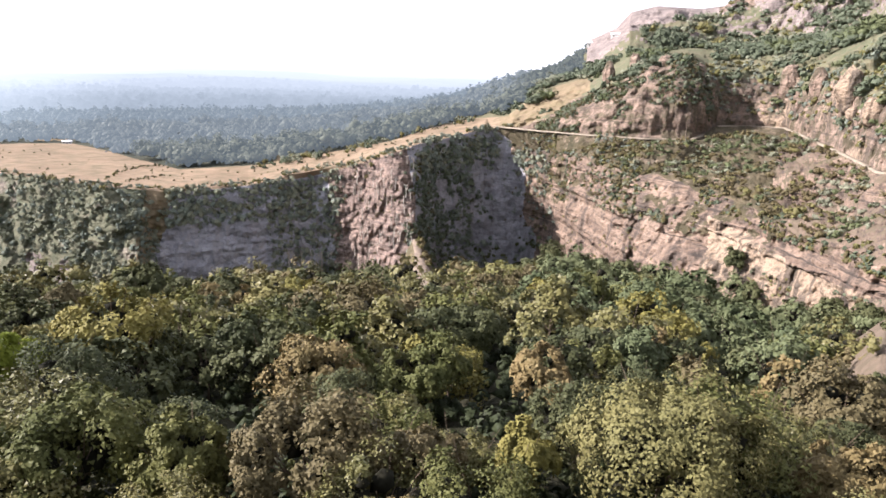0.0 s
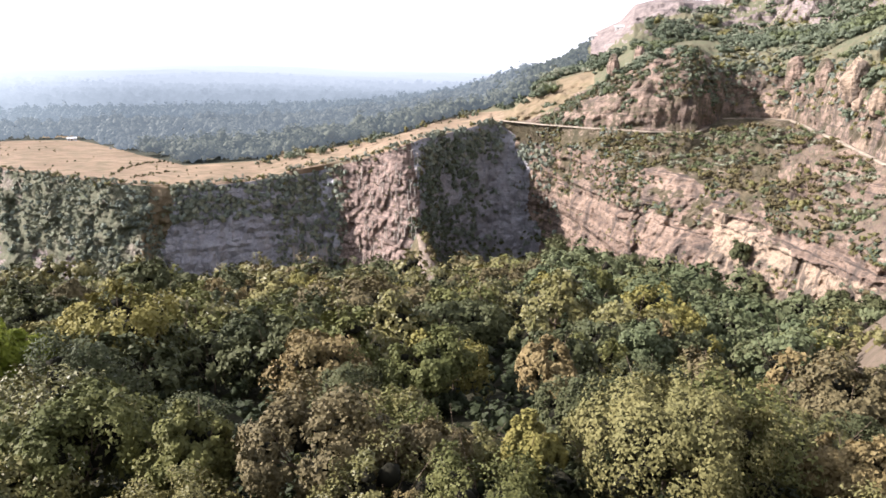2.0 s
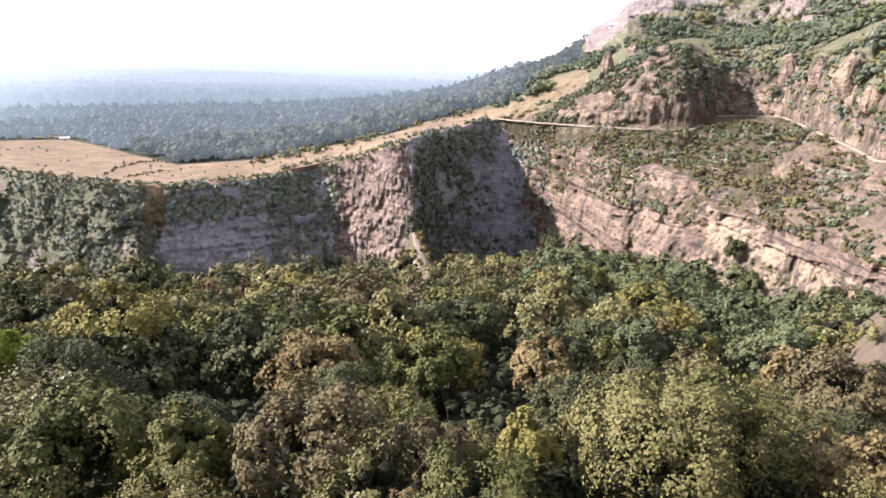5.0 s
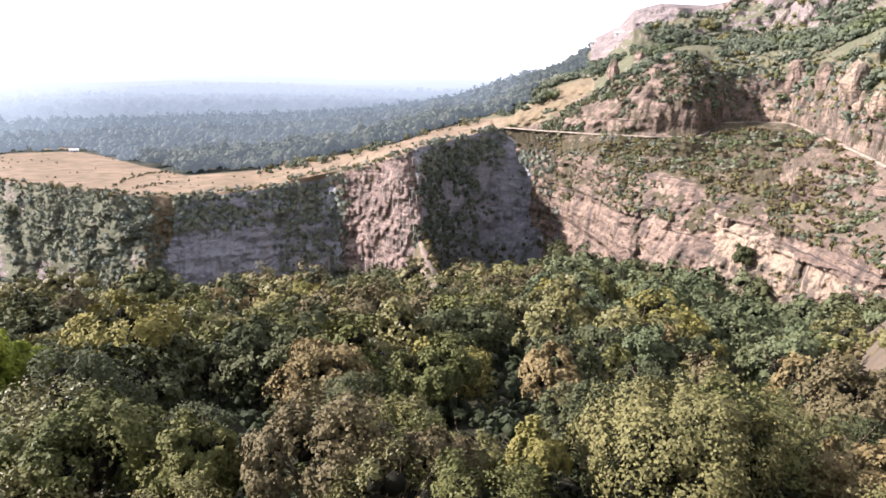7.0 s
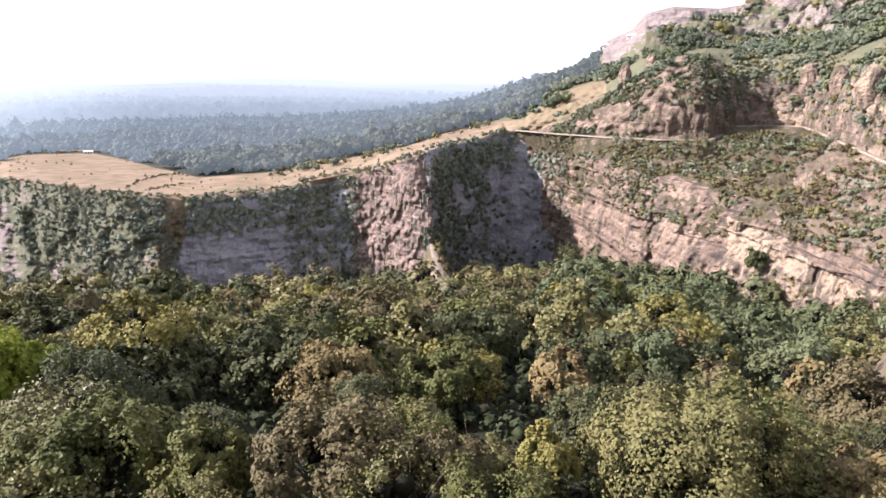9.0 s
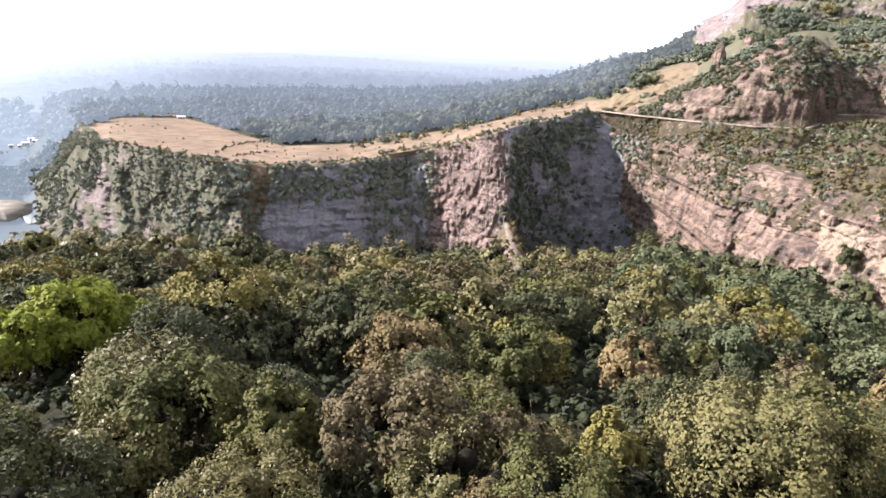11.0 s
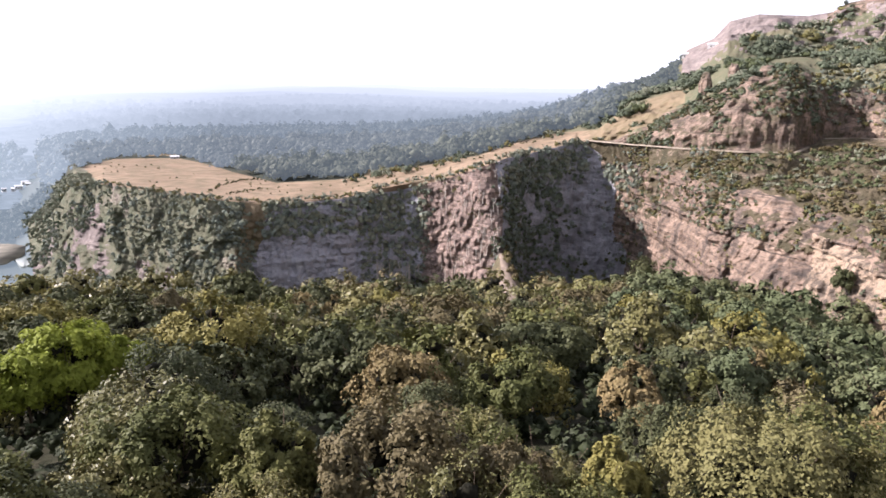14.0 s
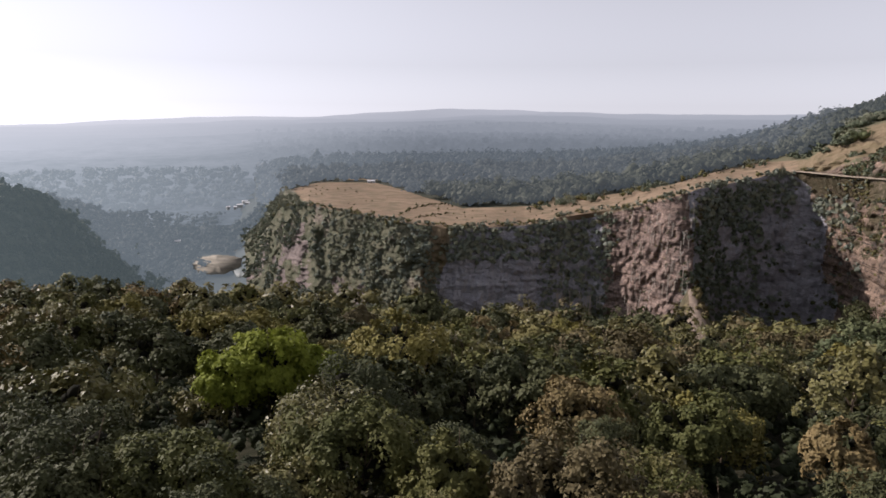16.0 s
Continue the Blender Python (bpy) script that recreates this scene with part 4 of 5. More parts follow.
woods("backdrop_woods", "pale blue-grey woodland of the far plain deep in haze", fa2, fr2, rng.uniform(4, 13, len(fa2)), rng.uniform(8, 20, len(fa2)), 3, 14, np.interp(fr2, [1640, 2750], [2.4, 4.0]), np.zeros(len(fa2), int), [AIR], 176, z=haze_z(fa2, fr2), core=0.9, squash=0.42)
# woods across the river
va, vr = scatter(-62, -36.5, 600, 1060, 12, 8)
ok = (vr > line_at(SHELF, va)[0] + 14) | ((va < -38.3) & (vr > 785)) | ((va < -41.6) & (va > -47.5) & (vr > 630))
ok &= ~((va > -39.8) & (vr > 930))
va, vr = va[ok], vr[ok]
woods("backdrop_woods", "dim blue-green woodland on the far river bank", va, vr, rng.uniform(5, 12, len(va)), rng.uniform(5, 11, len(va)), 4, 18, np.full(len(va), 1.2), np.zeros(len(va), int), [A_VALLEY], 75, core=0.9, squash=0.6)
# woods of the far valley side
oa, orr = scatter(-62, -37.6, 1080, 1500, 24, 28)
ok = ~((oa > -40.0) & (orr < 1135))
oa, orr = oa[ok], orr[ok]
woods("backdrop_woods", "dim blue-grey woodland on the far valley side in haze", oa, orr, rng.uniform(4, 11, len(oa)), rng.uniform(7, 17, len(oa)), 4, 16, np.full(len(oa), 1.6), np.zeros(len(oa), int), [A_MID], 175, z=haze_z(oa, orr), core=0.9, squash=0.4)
# wooded spur across the side valley; its haze is emission put on the leaves
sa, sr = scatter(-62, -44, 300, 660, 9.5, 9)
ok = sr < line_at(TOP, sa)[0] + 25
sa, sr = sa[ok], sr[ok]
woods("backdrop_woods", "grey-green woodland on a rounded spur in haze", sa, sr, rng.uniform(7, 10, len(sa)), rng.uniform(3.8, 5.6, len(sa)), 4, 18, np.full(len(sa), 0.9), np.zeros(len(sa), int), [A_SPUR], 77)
# scrub of the mountain
ma, mr = scatter(4.5, 40, 310, 930, ([310, 460, 930], [4.6, 5.6, 7.6]), 10)
sh, rd = line_at(SHELF + SHELF_EAST, ma)[0], line_at(RIDGE, ma)[0]
bk = line_at(BACK + BACK_EAST, ma)[0]
mx, my = spot(ma, mr)
thick = lumps(mx / 40, my / 40, 0, 81, 3)
ok = (mr > sh + np.where(ma < 20.5, np.where(ma > 8.5, 46, 15), 6)) & (mr < rd - 16) & (thick > np.where(ma > 25, -0.12, np.where(mr < bk - 60, -0.1, np.where(ma < 11.8, -0.6, -0.14))))
ok &= ~((ma < 11.8) & (mr > sh + 12) & (mr < bk + 10) & (thick < 0.45))
ok &= ~((ma > 11.5) & (ma < 21.5) & (mr > bk + (rd - bk) * (0.24 + 0.045 * (ma - 12))))
ok &= ~((ma > 21.5) & (mr > bk + (rd - bk) * 0.8) & (thick < 0.1))
ok &= ~((ma > 13) & (mr > bk + (rd - bk) * 0.12) & (thick < 0.12))
ma, mr, bk, thick = ma[ok], mr[ok], bk[ok], thick[ok]
hazy = (ma < 11.6) & (mr > bk + 40)
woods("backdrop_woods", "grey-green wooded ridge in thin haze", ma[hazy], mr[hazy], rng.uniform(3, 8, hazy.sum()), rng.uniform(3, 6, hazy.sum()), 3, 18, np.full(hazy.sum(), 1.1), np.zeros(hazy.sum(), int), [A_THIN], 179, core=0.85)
ma, mr, thick = ma[~hazy], mr[~hazy], thick[~hazy]
mx, my = spot(ma, mr)
shade_of = lumps(mx / 30, my / 30, 0, 181, 3) + 0.15 * rng.uniform(-1, 1, len(ma))
bulk = np.clip(0.62 + 1.1 * (thick + 0.25), 0.45, 1.5)
woods("mountain_scrub", "green trees and scrub on the mountain slope", ma, mr, rng.uniform(2.5, 8, len(ma)), bulk * (2.2 + 4.6 * rng.uniform(size=len(ma)) ** 1.3), 6, 26, np.full(len(ma), 0.7),
      np.where(shade_of < -0.25, 1, np.where(shade_of < 0.3, 4, np.where(shade_of < 0.5, 2, 0))), [L_OLIVE, L_GROVE, L_HAZE_GREY, L_PALE, L_HILL], 79, squash=0.55, ruffle=0.12)
# bushes of the terrace under the road
ta, tr = scatter(5, 40, 230, 560, 4.2, 12)
t0, t1 = line_at(TOP + TOP_EAST, ta)[0], line_at(SHELF + SHELF_EAST, ta)[0]
tx, ty = spot(ta, tr)
ok = (tr > t0 + 1) & (tr < t1 - np.where((ta > 20.5) & (ta < 27), 26, 9)) & (lumps(tx / 22, ty / 22, 0, 83, 3) > np.where(ta > 26.5, -0.12, -0.4))
ta, tr, tx, ty = ta[ok], tr[ok], tx[ok], ty[ok]
shade_of = lumps(tx / 18, ty / 18, 0, 183, 3) + 0.4 * rng.uniform(-1, 1, len(ta))
woods("terrace_scrub", "brownish green bushes on the dry terrace below the road", ta, tr, rng.uniform(1.2, 4.0, len(ta)), 0.8 + 3.2 * rng.uniform(size=len(ta)) ** 1.6, 4, 24, np.full(len(ta), 0.42),
      np.where(shade_of < -0.3, 1, np.where(shade_of < -0.12, 0, np.where(shade_of < 0.34, 3, 2))), [L_HAZE_GREY, L_GROVE, L_OLIVE, L_GREY], 85, squash=0.5)


def wall_plants(name, label, az0, az1, count, low, high, size, mats, seed, where=-0.1, seg=1):
    """Shrubs that cling to ledges of the wall between two shares of its height."""
    g = np.random.default_rng(seed)
    a, u = g.uniform(az0, az1, count), g.uniform(low, high, count)
    x, y, z = wall_at(a, u, seg)
    ok = lumps(x / 18, y / 18, z / 18, seed, 3) > where
    x, y, z = x[ok], y[ok], z[ok]
    a, r = np.degrees(np.arctan2(x, y)), np.hypot(x, y)
    wide_of = g.uniform(*size, len(a))
    return woods(name, label, a, r + 0.35 * wide_of, np.full(len(a), 1.0), wide_of, 3, 15, np.full(len(a), size[1] * 0.26), g.integers(0, len(mats), len(a)), mats, seed, 0.2, z)


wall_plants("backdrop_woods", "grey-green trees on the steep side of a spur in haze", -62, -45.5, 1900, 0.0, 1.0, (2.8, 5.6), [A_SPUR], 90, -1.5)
wall_plants("cliff_shrubs", "green shrubs among rock pillars above the road", 20.5, 37, 1000, 0.1, 0.62, (0.8, 2.8), [L_HAZE_GREY, L_BLUE, L_OLIVE], 190, -0.2, 3)
wall_plants("cliff_shrubs", "dry shrubs on the rock step above the road", 8, 21, 2300, 0.05, 0.6, (0.7, 2.6), [L_HAZE_GREY, L_HILL, L_GROVE, L_GREY], 192, 0.0, 3)
wall_plants("cliff_shrubs", "brown-green shrubs on the steep bank under the road", 7, 17, 520, 0.0, 0.93, (0.7, 2.4), [L_OLIVE, L_GREY, L_BLUE], 193, -0.3, 2)
wall_plants("cliff_shrubs", "dark shrubs at the edge of the shaded alcove", 5.5, 10, 150, 0.25, 1.0, (0.9, 3.0), [L_BLUE, L_GREY], 194, -0.1)
for seg_, many in ((1, 90), (2, 330), (3, 420)):
    wall_plants("brow_bushes", "grey-green bushes on the brow above the river", -38.4, -35.3, many, 0.0, 1.0, (1.2, 3.2), [L_HAZE_GREY, L_HILL], 195 + seg_, -0.2, seg_)
wall_plants("cliff_shrubs", "dark shrubs clinging to the shaded cliff", -21.5, -8, 460, 0.66, 1.0, (1.6, 4.6), [L_BLUE, L_HAZE_GREY], 91, -0.3)
wall_plants("cliff_shrubs", "dark shrubs and saplings climbing the shaded cliff", -14, -8, 300, 0.1, 0.75, (1.4, 4.0), [L_BLUE, L_HAZE_GREY], 191, -0.1)
wall_plants("cliff_shrubs", "grey-green shrubs covering the broken cliff", -32.5, -22.6, 2000, 0.0, 1.0, (0.7, 2.3), [L_HAZE_GREY, L_HAZE_GREY, L_BLUE], 92, 0.06)
wall_plants("cliff_shrubs", "grey-green shrubs between pale rock faces of the bluff", -38.5, -32.5, 1800, 0.0, 1.0, (0.8, 2.6), [L_HAZE_GREY, L_HILL, L_BLUE], 293, 0.03)
wall_plants("cliff_shrubs", "small grey-green trees in the folds of the cliff", -34, -22, 300, 0.25, 1.0, (1.8, 4.0), [L_HAZE_GREY, L_BLUE], 292, 0.12)
wall_plants("cliff_shrubs", "dark shrubs on the alcove's rim", -2, 9, 380, 0.78, 1.02, (1.4, 4.4), [L_BLUE, L_HAZE_GREY], 93, -0.2)
wall_plants("cliff_shrubs", "shrubs at the cliff's foot", -22, 10, 420, 0.0, 0.22, (1.5, 4.0), [L_DARK, L_BLUE], 94, 0.0)
wall_plants("cliff_shrubs", "brown-green shrubs on ledges of the pale cliff", 8, 21, 1000, 0.58, 1.05, (0.6, 2.2), [L_OLIVE, L_GREY, L_HAZE_GREY, L_HILL], 95, -0.05)
wall_plants("cliff_shrubs", "dry shrubs along the brink of the pale cliff", 21, 36, 420, 0.84, 1.05, (0.6, 2.0), [L_OLIVE, L_GREY, L_HILL], 195, -0.05)
wall_plants("cliff_shrubs", "dry shrubs on ledges low in the pale cliff", 9, 36, 380, 0.1, 0.5, (0.5, 1.6), [L_GREY, L_OLIVE, L_HILL], 96, 0.08)
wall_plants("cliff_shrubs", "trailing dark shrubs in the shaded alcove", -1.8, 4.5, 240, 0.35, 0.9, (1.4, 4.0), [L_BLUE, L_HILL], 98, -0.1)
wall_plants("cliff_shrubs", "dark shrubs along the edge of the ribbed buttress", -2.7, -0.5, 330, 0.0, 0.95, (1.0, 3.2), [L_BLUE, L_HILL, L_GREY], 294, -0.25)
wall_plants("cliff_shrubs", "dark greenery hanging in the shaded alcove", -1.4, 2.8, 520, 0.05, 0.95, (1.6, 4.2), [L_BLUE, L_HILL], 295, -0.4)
wall_plants("cliff_shrubs", "small shrubs on the ribbed buttress", -8.6, -1.8, 130, 0.3, 1.0, (0.6, 1.6), [L_GREY, L_DARK], 99, 0.0)

# rim hedge and bushes on the fields
ha = np.random.default_rng(14).uniform(-36, 6, 380)
hr = line_at(TOP + TOP_EAST, ha)[0] + np.random.default_rng(15).uniform(-3, 5, len(ha))
woods("rim_bushes", "low dark bushes along the cliff rim", ha, hr, rng.uniform(1.0, 4, len(ha)), 0.8 + 2.6 * rng.uniform(size=len(ha)) ** 1.5, 3, 24, np.full(len(ha), 0.42), rng.integers(0, 3, len(ha)), [L_OLIVE, L_BLUE, L_HAZE_GREY], 97)

ea, er = scatter(-37.6, -33.2, 560, 900, 7, 21)
ok = (er > line_at(TOP + TOP_EAST, ea)[0] - 6) & (ground_z(ea, er) > -130) & ((ea < -35.4) | (er < line_at(SHELF, ea)[0] + 55 * np.clip((-33.2 - ea) / 0.9, 0, 1)))
woods("brow_bushes", "grey-green bushes on the brow above the river", ea[ok], er[ok], rng.uniform(1.5, 4, ok.sum()), rng.uniform(1.4, 3.2, ok.sum()), 4, 20, np.full(ok.sum(), 0.7), np.zeros(ok.sum(), int), [L_HAZE_GREY], 103)

# hedges and single bushes on the fields
fb_a = np.concatenate([np.linspace(-25.6, -21.6, 40), np.linspace(-24, -21.5, 14), np.random.default_rng(16).uniform(-35, 1, 90)])
fb_lo, fb_hi = line_at(SHELF, fb_a)[0], line_at(BACK, fb_a)[0]
fb_u = np.concatenate([np.linspace(0.08, 0.9, 40), np.linspace(0.05, 0.3, 14), np.random.default_rng(17).uniform(0.04, 0.97, 90)])
fb_a = fb_a + np.random.default_rng(18).uniform(-0.12, 0.12, len(fb_a))
fb_r = fb_lo + (fb_hi - fb_lo) * fb_u + np.random.default_rng(19).uniform(-4, 4, len(fb_a))
woods("field_bushes", "dark bushes and hedge lines on the dry fields", fb_a, fb_r, rng.uniform(0.4, 2.0, len(fb_a)), 0.4 + 1.4 * rng.uniform(size=len(fb_a)) ** 1.6, 3, 20, np.full(len(fb_a), 0.36), rng.integers(0, 3, len(fb_a)), [L_DARK, L_OLIVE, L_GREY], 101)

tb_a, tb_u = np.random.default_rng(36).uniform(-15, 4, 90), np.random.default_rng(37).uniform(0.62, 1.08, 90)
tb_r = line_at(SHELF, tb_a)[0] * (1 - tb_u) + line_at(BACK, tb_a)[0] * tb_u
ok = lumps(spot(tb_a, tb_r)[0] / 26, spot(tb_a, tb_r)[1] / 26, 0, 89, 2) > -0.15
woods("field_bushes", "grey-green thickets at the back of the field strip", tb_a[ok], tb_r[ok], rng.uniform(2, 5.5, ok.sum()), rng.uniform(1.6, 4.6, ok.sum()), 5, 26, np.full(ok.sum(), 0.6), rng.integers(0, 3, ok.sum()), [L_HILL, L_HAZE_GREY, L_OLIVE], 108)

# a tall dark tree against the pale cliff, and a few more at its foot
ledge_tree = tree(720, 15, 4.4, L_DARK, 30, 120, 0.5, "tall dark green tree on a ledge of the pale cliff", tall=6.6)
x, y, z = (float(c) for c in wall_at(24.0, 0.3))
ledge_tree.matrix_basis = pose(x * 0.995, y * 0.995, z - 0.6)
for az, r, h, cr in ((9.8, 430, 20, 8.0), (12, 380, 18, 7.5), (30.9, 256, 13, 5.5), (33.2, 238, 11, 5.5), (16.5, 322, 15, 7), (13.8, 352, 16, 7), (27.6, 272, 9, 4.5)):
    ob = tree(700 + int(az * 10), h, cr, L_DARK, 30, 90, 0.5, "tall dark green tree standing against the cliff foot", tall=h * 0.46)
    x, y = spot(az, r)
    ob.matrix_basis = pose(x, y, min(float(land_z(az, r)[0]), -float(line_at(BASE, az)[1]) * -1.0 + 14), 0, 0, az * 7)

# ---- road, river, scree ----
def ribbon(name, az, r, z, half, material, label, category, thick=0.35):
    """A strip of ground with its own thickness, along a line."""
    x, y = spot(az, r)
    p = np.stack([x, y, z], -1)
    tan = np.gradient(p, axis=0)
    side = np.stack([tan[:, 1], -tan[:, 0], np.zeros(len(p))], -1)
    side /= np.linalg.norm(side, axis=1, keepdims=True) + 1e-9
    w = (half * (1 + 0.25 * lumps(np.arange(len(p)) / 3.0, 0, 0, 17, 2)))[:, None]
    rows = [p - side * w + (0, 0, -thick), p - side * w, p + side * w, p + side * w + (0, 0, -thick)]
    n = len(p)
    v = np.stack(rows, 0)
    i, j = np.meshgrid(np.arange(3), np.arange(n - 1), indexing="ij")
    q = np.stack([i * n + j, i * n + j + 1, (i + 1) * n + j + 1, (i + 1) * n + j], -1).reshape(-1, 4)
    return tagged(new(name, mesh_of(name, v, q, None, [material])), label, category, kind="structure")


for ra in (np.arange(4.6, 20.9, 0.12), np.arange(21.72, 42, 0.1)):
    rr_, rz_ = line_at(SHELF + SHELF_EAST, ra)
    ribbon("road", ra, rr_ - 1.0, rz_ + 0.5, 1.35, ROADM, "pale dirt road cut along the hillside", "road", 0.7)

# river bed: water, and a pale sand bar that stands a little out of it
def blob(name, az, r, across, along, z, material, label, category, seed, thick=2.5):
    """A low flat shoal or pool with an uneven outline."""
    cx, cy = spot(az, r)
    ang = np.linspace(0, math.tau, 72, endpoint=False)
    wob = 1 + 0.3 * lumps(np.cos(ang) * 1.6, np.sin(ang) * 1.6, 0, seed, 3)
    ux, uy = math.sin(radians(az)), math.cos(radians(az))
    lx, ly = np.cos(ang) * across * wob, np.sin(ang) * along * wob
    ring = np.stack([cx + ux * ly + uy * lx, cy + uy * ly - ux * lx, np.full(72, z)], -1)
    mid = np.array([[cx, cy, z]])
    v = np.concatenate([ring, ring * 1.0 - (0, 0, thick), mid])
    k = np.arange(72)
    q = np.stack([k + 72, (k + 1) % 72 + 72, (k + 1) % 72, k], -1)
    t = np.stack([k, (k + 1) % 72, np.full(72, 144)], -1)
    return tagged(new(name, mesh_of(name, v, q, t, [material])), label, category, kind="structure")


blob("water", -38.5, 690, 8, 40, -136.6, WATER, "shallow grey river in the valley floor", "river", 3)
blob("sand_bar", -40.4, 716, 23, 44, -135.0, SAND, "pale dry sand bar beside the river", "sand", 4)
blob("sand_bar", -46.4, 838, 24, 16, -136.6, SAND, "pale dry river bank", "sand", 5)
blob("sand_bar", -37.3, 800, 22, 12, -136.0, SAND, "pale stony river bank under the cliff", "sand", 6)

# pale scree tongue at the foot of the ribbed buttress
ka = np.linspace(0, 1, 40)
sa_, sr_ = np.interp(ka, [0, 1], [-1.75, -0.75]), np.interp(ka, [0, 1], [386, 290])
zt = np.interp(ka, [0, 1], [-86, -93])
xs, ys = spot(sa_, sr_)
wid = np.interp(ka, [0, 0.4, 1], [1.6, 3.6, 6.0]) * (1 + 0.4 * lumps(ka * 9, 0, 0, 23, 2))
sv = []
for o in np.linspace(-1, 1, 9):
    away = np.sign(o) * (np.minimum(abs(o), 0.5) * 2 * wid + max(abs(o) - 0.5, 0) * 36)
    x, y = xs + away, ys + 0.3 * away
    z = zt - 0.3 * wid * min(abs(o) * 2, 1) ** 2 + lumps(x / 2, y / 2, 0, 19, 3) * 1.0
    down = max(abs(o) - 0.5, 0) * 2
    sv.append(np.stack([x, y, z * (1 - down) + (land_z(np.degrees(np.arctan2(x, y)), np.hypot(x, y)) - 1.0) * down], -1))
for row in sv:
    row[-1, 2] = land_z(sa_[-1], sr_[-1])[0] - 1.0
i_, j_ = np.meshgrid(np.arange(8), np.arange(39), indexing="ij")
sq = np.stack([i_ * 40 + j_, i_ * 40 + j_ + 1, (i_ + 1) * 40 + j_ + 1, (i_ + 1) * 40 + j_], -1).reshape(-1, 4)
tagged(new("scree", mesh_of("scree", np.array(sv), sq, None, [SCREE, SCRUB], np.where((i_ > 1) & (i_ < 6), 0, 1).ravel())), "pale scree tongue spilling from the cliff into the woods", "scree", kind="structure")
g3 = np.random.default_rng(38)
side, along = np.where(g3.uniform(size=110) < 0.5, g3.integers(0, 2, 110), g3.integers(6, 9, 110)), g3.integers(2, 28, 110)
px_, py_, pz_ = np.array(sv)[side, along].T
woods("scree_bushes", "olive bushes on the flanks of the scree", np.degrees(np.arctan2(px_, py_)), np.hypot(px_, py_), np.full(110, 2.0), g3.uniform(1.2, 2.6, 110), 5, 40, np.full(110, 0.55), g3.integers(0, 3, 110), [L_OLIVE, L_GREEN, L_GREY], 109, z=pz_)

# ---- crags and boulders ----
def rock_pillar(seed, wide, deep, tall, material, label):
    """A standing crag: an uneven stone with ledges and upright joints, sunk into the slope."""
    bm = bmesh.new()
    bmesh.ops.create_icosphere(bm, subdivisions=4, radius=1.0)
    p = np.array([v.co[:] for v in bm.verts])
    side = 1 + 0.3 * lumps(p[:, 0] * 1.5, p[:, 1] * 1.5, p[:, 2] * 0.7, seed, 3) + 0.16 * np.round(2 * lumps(p[:, 0] * 3, p[:, 1] * 3, p[:, 2] * 2, seed + 3, 2)) / 2
    top = 1 + 0.25 * lumps(p[:, 0] * 2, p[:, 1] * 2, 0, seed + 5, 2)
    square = np.maximum(np.abs(p[:, :2]).max(1), 0.2)[:, None]
    p[:, :2] *= (0.75 + 0.25 / square) * side[:, None]
    p[:, 2] *= top
    for v, q in zip(bm.verts, p * np.array((wide / 2, deep / 2, tall / 2)) + np.array((0, 0, tall * 0.3))):
        v.co = q
    me = bpy.data.meshes.new("crag")
    bm.to_mesh(me)
    bm.free()
    me.materials.append(material)
    return tagged(new("crag", me), label, "rock", "crags of the mountain")


for k, (az, r, wide, deep, tall, material, label) in enumerate((
        (26.3, 505, 12, 12, 24, CRAG, "tall grey rock pillar above the hillside road"), (28.2, 448, 9, 10, 18, CRAG, "narrow grey-brown rock pillar above the road"),
        (30.2, 396, 12, 12, 20, PALE, "pale cracked rock pillar above the road"), (31.8, 350, 9, 9, 13, PALE, "pale rock buttress above the road"),
        (30.6, 380, 7, 6, 7, PALE, "pale boulder beside the road bend"), (27.9, 690, 11, 9, 17, PALE, "pale rock face high on the mountain"),
        (31.0, 640, 16, 12, 16, BLUFF, "pink-grey outcrop high on the mountain"), (24.6, 725, 20, 12, 14, BLUFF, "pink-grey outcrop below the ridge"),
        (13.4, 528, 9, 10, 18, CRAG, "dark craggy pinnacle on the spur"), (15.3, 535, 8, 9, 15, CRAG, "craggy pinnacle on the spur among trees"),
        (17.6, 505, 10, 8, 10, CRAG, "grey crag on the flank of the spur"), (22.6, 330, 5, 4, 6, PALE, "pale block on the cliff edge"))):
    x, y = spot(az, r)
    rock_pillar(400 + k, wide, deep, tall, material, label).matrix_basis = pose(x, y, float(land_z(az, r)[0]) - 1.0, 0, 0, -az + 20 * math.sin(k * 2.4))


# ---- buildings and posts ----
def on_land(az, r, rz=0.0, up=0.0):
    x, y = spot(az, r)
    return pose(x, y, float(land_z(az, r)[0]) + up, 0, 0, rz)


def house(w, d, h, roof_rise, wall_m, roof_m, label):
    root = new("house")
    part("wall", box(bmesh.new(), w, d, h + 1.5, (0, 0, h / 2 - 0.75), 0.05), wall_m, root)
    bm = bmesh.new()
    pts = [(-w / 2 - 0.4, -d / 2 - 0.5, h), (w / 2 + 0.4, -d / 2 - 0.5, h), (w / 2 + 0.4, d / 2 + 0.5, h), (-w / 2 - 0.4, d / 2 + 0.5, h), (-w / 2 - 0.4, 0, h + roof_rise), (w / 2 + 0.4, 0, h + roof_rise)]
    v = [bm.verts.new(p) for p in pts]
    for f in ((0, 1, 5, 4), (2, 3, 4, 5), (0, 4, 3), (1, 2, 5), (3, 2, 1, 0)):
        bm.faces.new([v[k] for k in f])
    part("roof", bm, roof_m, root)
    part("door", box(bmesh.new(), 1.0, 0.08, 2.0, (0, -d / 2 - 0.03, 1.0)), DARKM, root)
    for x in (-w * 0.3, w * 0.3):
        part("window", box(bmesh.new(), 1.2, 0.08, 1.1, (x, -d / 2 - 0.03, 1.6)), DARKM, root)
    return tagged(root, label, "house")


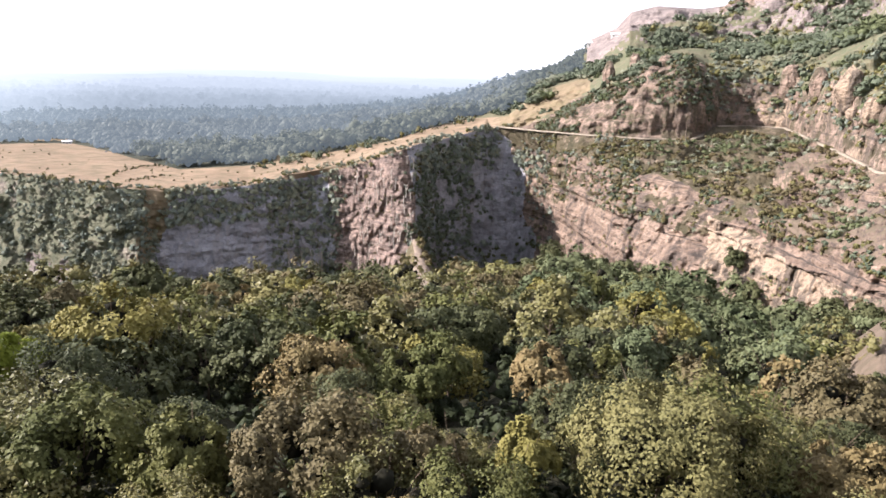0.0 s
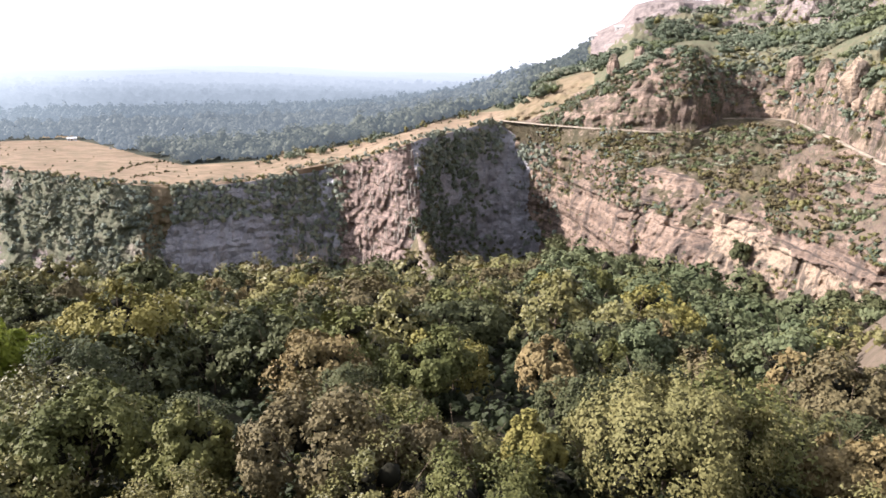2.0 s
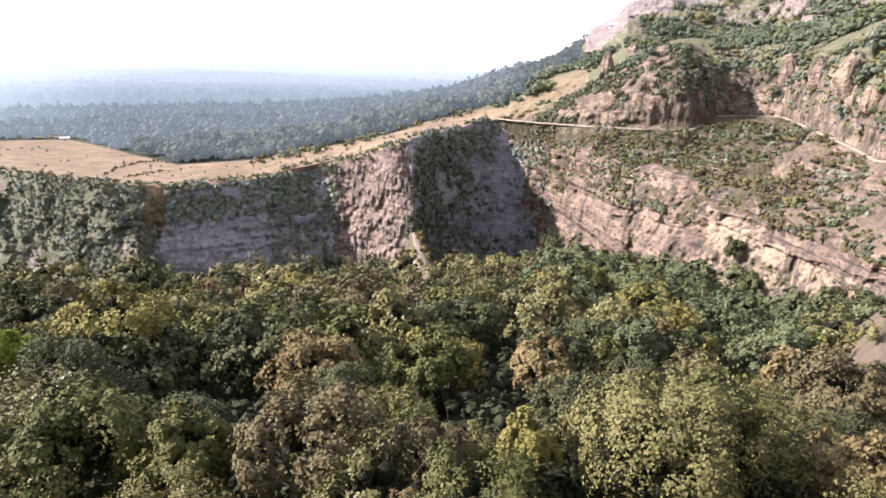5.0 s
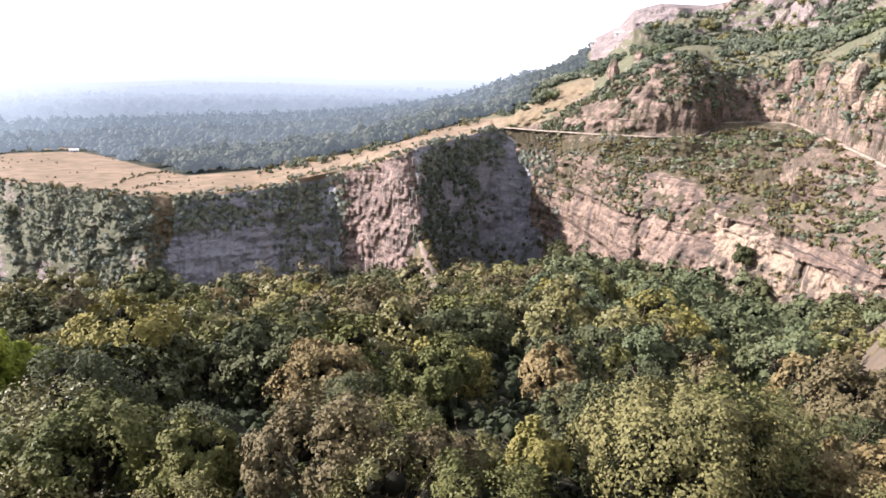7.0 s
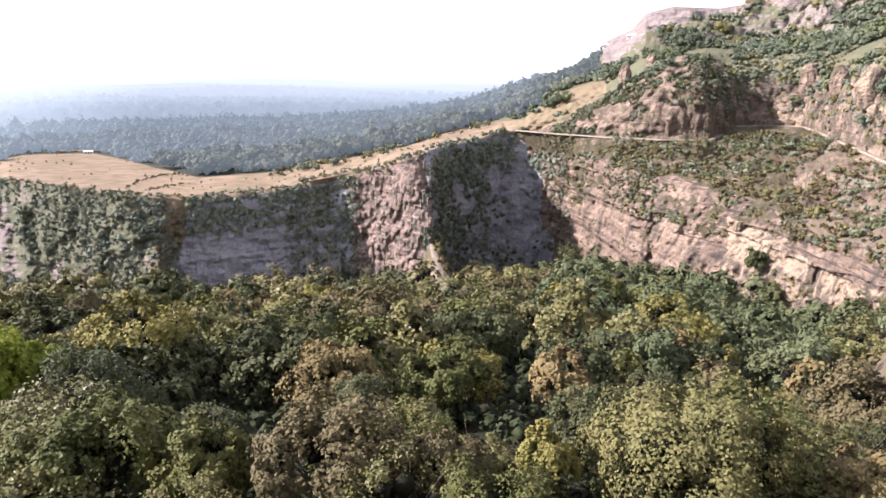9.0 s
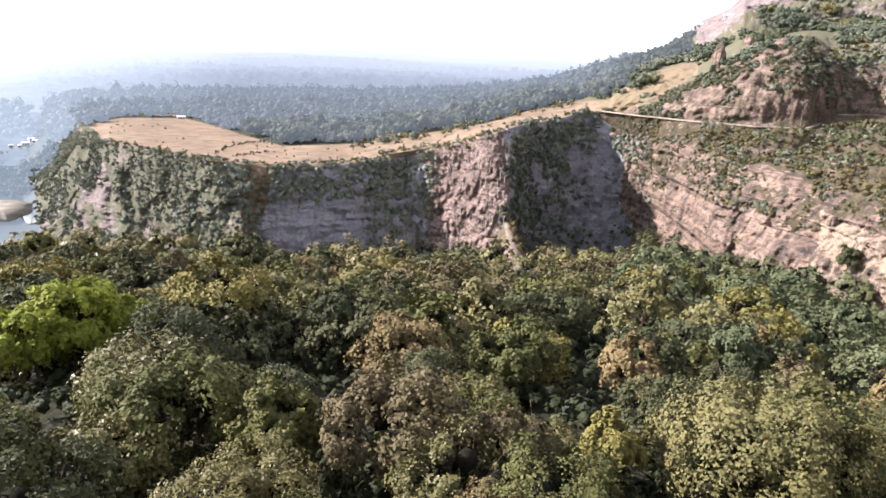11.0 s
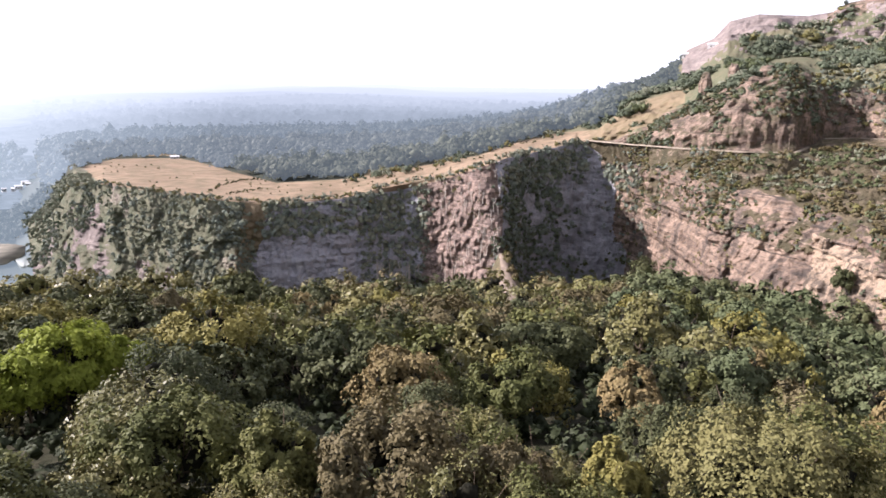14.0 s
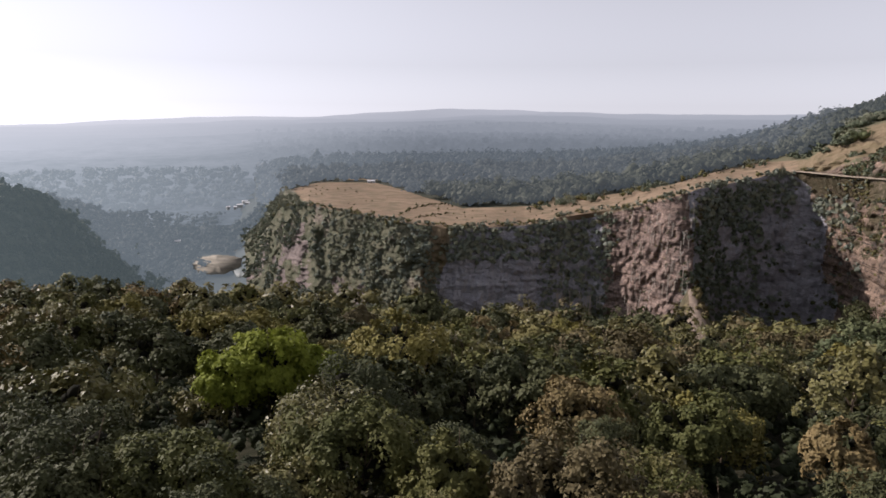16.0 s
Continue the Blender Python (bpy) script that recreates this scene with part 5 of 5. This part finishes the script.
for az, r, w, d, h, rz, label in ((13.9, 742, 15, 7, 3.4, -14, "long white building with a pale roof below the bluff"), (11.75, 800, 6, 5, 3.2, -12, "small white building on the mountain ridge"),
                                  (-27.9, 836, 9, 4, 2.3, 28, "low white shed at the far edge of the field"), (-38.4, 1075, 9, 6, 3.4, 38, "white-roofed shed on the wooded valley side"),
                                  (-37.8, 1092, 6, 5, 3.0, 30, "small white-roofed shed on the wooded valley side"), (-39.3, 1060, 5, 4, 2.8, 44, "tiny white hut on the wooded valley side"),
                                  (-38.0, 1110, 8, 5, 3.0, 50, "low white shed among trees on the valley side"), (-38.75, 1058, 4, 4, 2.6, 20, "tiny white hut among trees on the valley side"),
                                  (-43.4, 856, 12, 7, 3.4, 40, "long low shed with a pale roof on the river bank")):
    house(w, d, h, 1.5, WHITE, ROOF, label).matrix_basis = on_land(az, r, rz) if r < 1000 else pose(*spot(az, r), float(haze_z(az, r)) + 3.0, 0, 0, rz)


def utility_pole(label):
    root = new("utility_pole")
    bm = bmesh.new()
    limb(bm, (0, 0, -1), (0, 0, 11), 0.2, 0.12, 8)
    part("pole", bm, SCREE, root)
    part("crossarm", box(bmesh.new(), 2.0, 0.14, 0.14, (0, 0, 10.4)), SCREE, root)
    return tagged(root, label, "pole", "poles along the road")


first = utility_pole("pale concrete utility pole beside the hillside road")
first.matrix_basis = on_land(10.65, 463)
for az, r in ((19.5, 446), (26.4, 516)):
    copy_thing(first, on_land(az, r))
mast = new("mast")
bm = bmesh.new()
limb(bm, (0, 0, -1), (0, 0, 9), 0.7, 0.45, 8)
part("pole", bm, WHITE, mast)
tagged(mast, "pale stone pillar on the mountain ridge", "pillar")
mast.matrix_basis = on_land(24.1, 784)
for az, r, h, cr in ((22.05, 790, 4, 2.0), (10.9, 876, 4, 2.2), (4.9, 948, 8, 3.0), (6.9, 930, 7, 3.0), (8.3, 915, 6, 3.0)):
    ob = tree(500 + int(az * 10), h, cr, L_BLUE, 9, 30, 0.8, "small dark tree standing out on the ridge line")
    ob.matrix_basis = on_land(az, r)


def bare_tree(seed, height):
    g = random.Random(seed)
    root = new("bare_tree")
    bm = bmesh.new()
    limb(bm, (0, 0, -2), (0.3, 0, height * 0.6), 0.3, 0.2)
    for k in range(5):
        s0 = Vector((0.2, 0, height * g.uniform(0.4, 0.6)))
        limb(bm, s0, s0 + Vector((g.uniform(-2, 2), g.uniform(-2, 2), height * g.uniform(0.25, 0.45))), 0.16, 0.06, 5)
    part("trunk", bm, DEADWOOD, root)
    return tagged(root, "pale bare dead tree against the shaded cliff", "tree", "dead trees at the cliff")


g2 = np.random.default_rng(31)
for k in range(70):
    az = float(g2.uniform(-12.5, -8.6)) if k < 14 else float(g2.uniform(-7, -2))
    u = 0.28 if k < 14 else float(g2.uniform(0.25, 0.95))
    x, y, z = (float(c) for c in wall_at(az, u))
    bare_tree(k, float(g2.uniform(6, 12)) if k < 14 else float(g2.uniform(3.5, 7.0))).matrix_basis = pose(x * 0.99, y * 0.99, z - 1, 0, 0, float(g2.uniform(0, 360)))
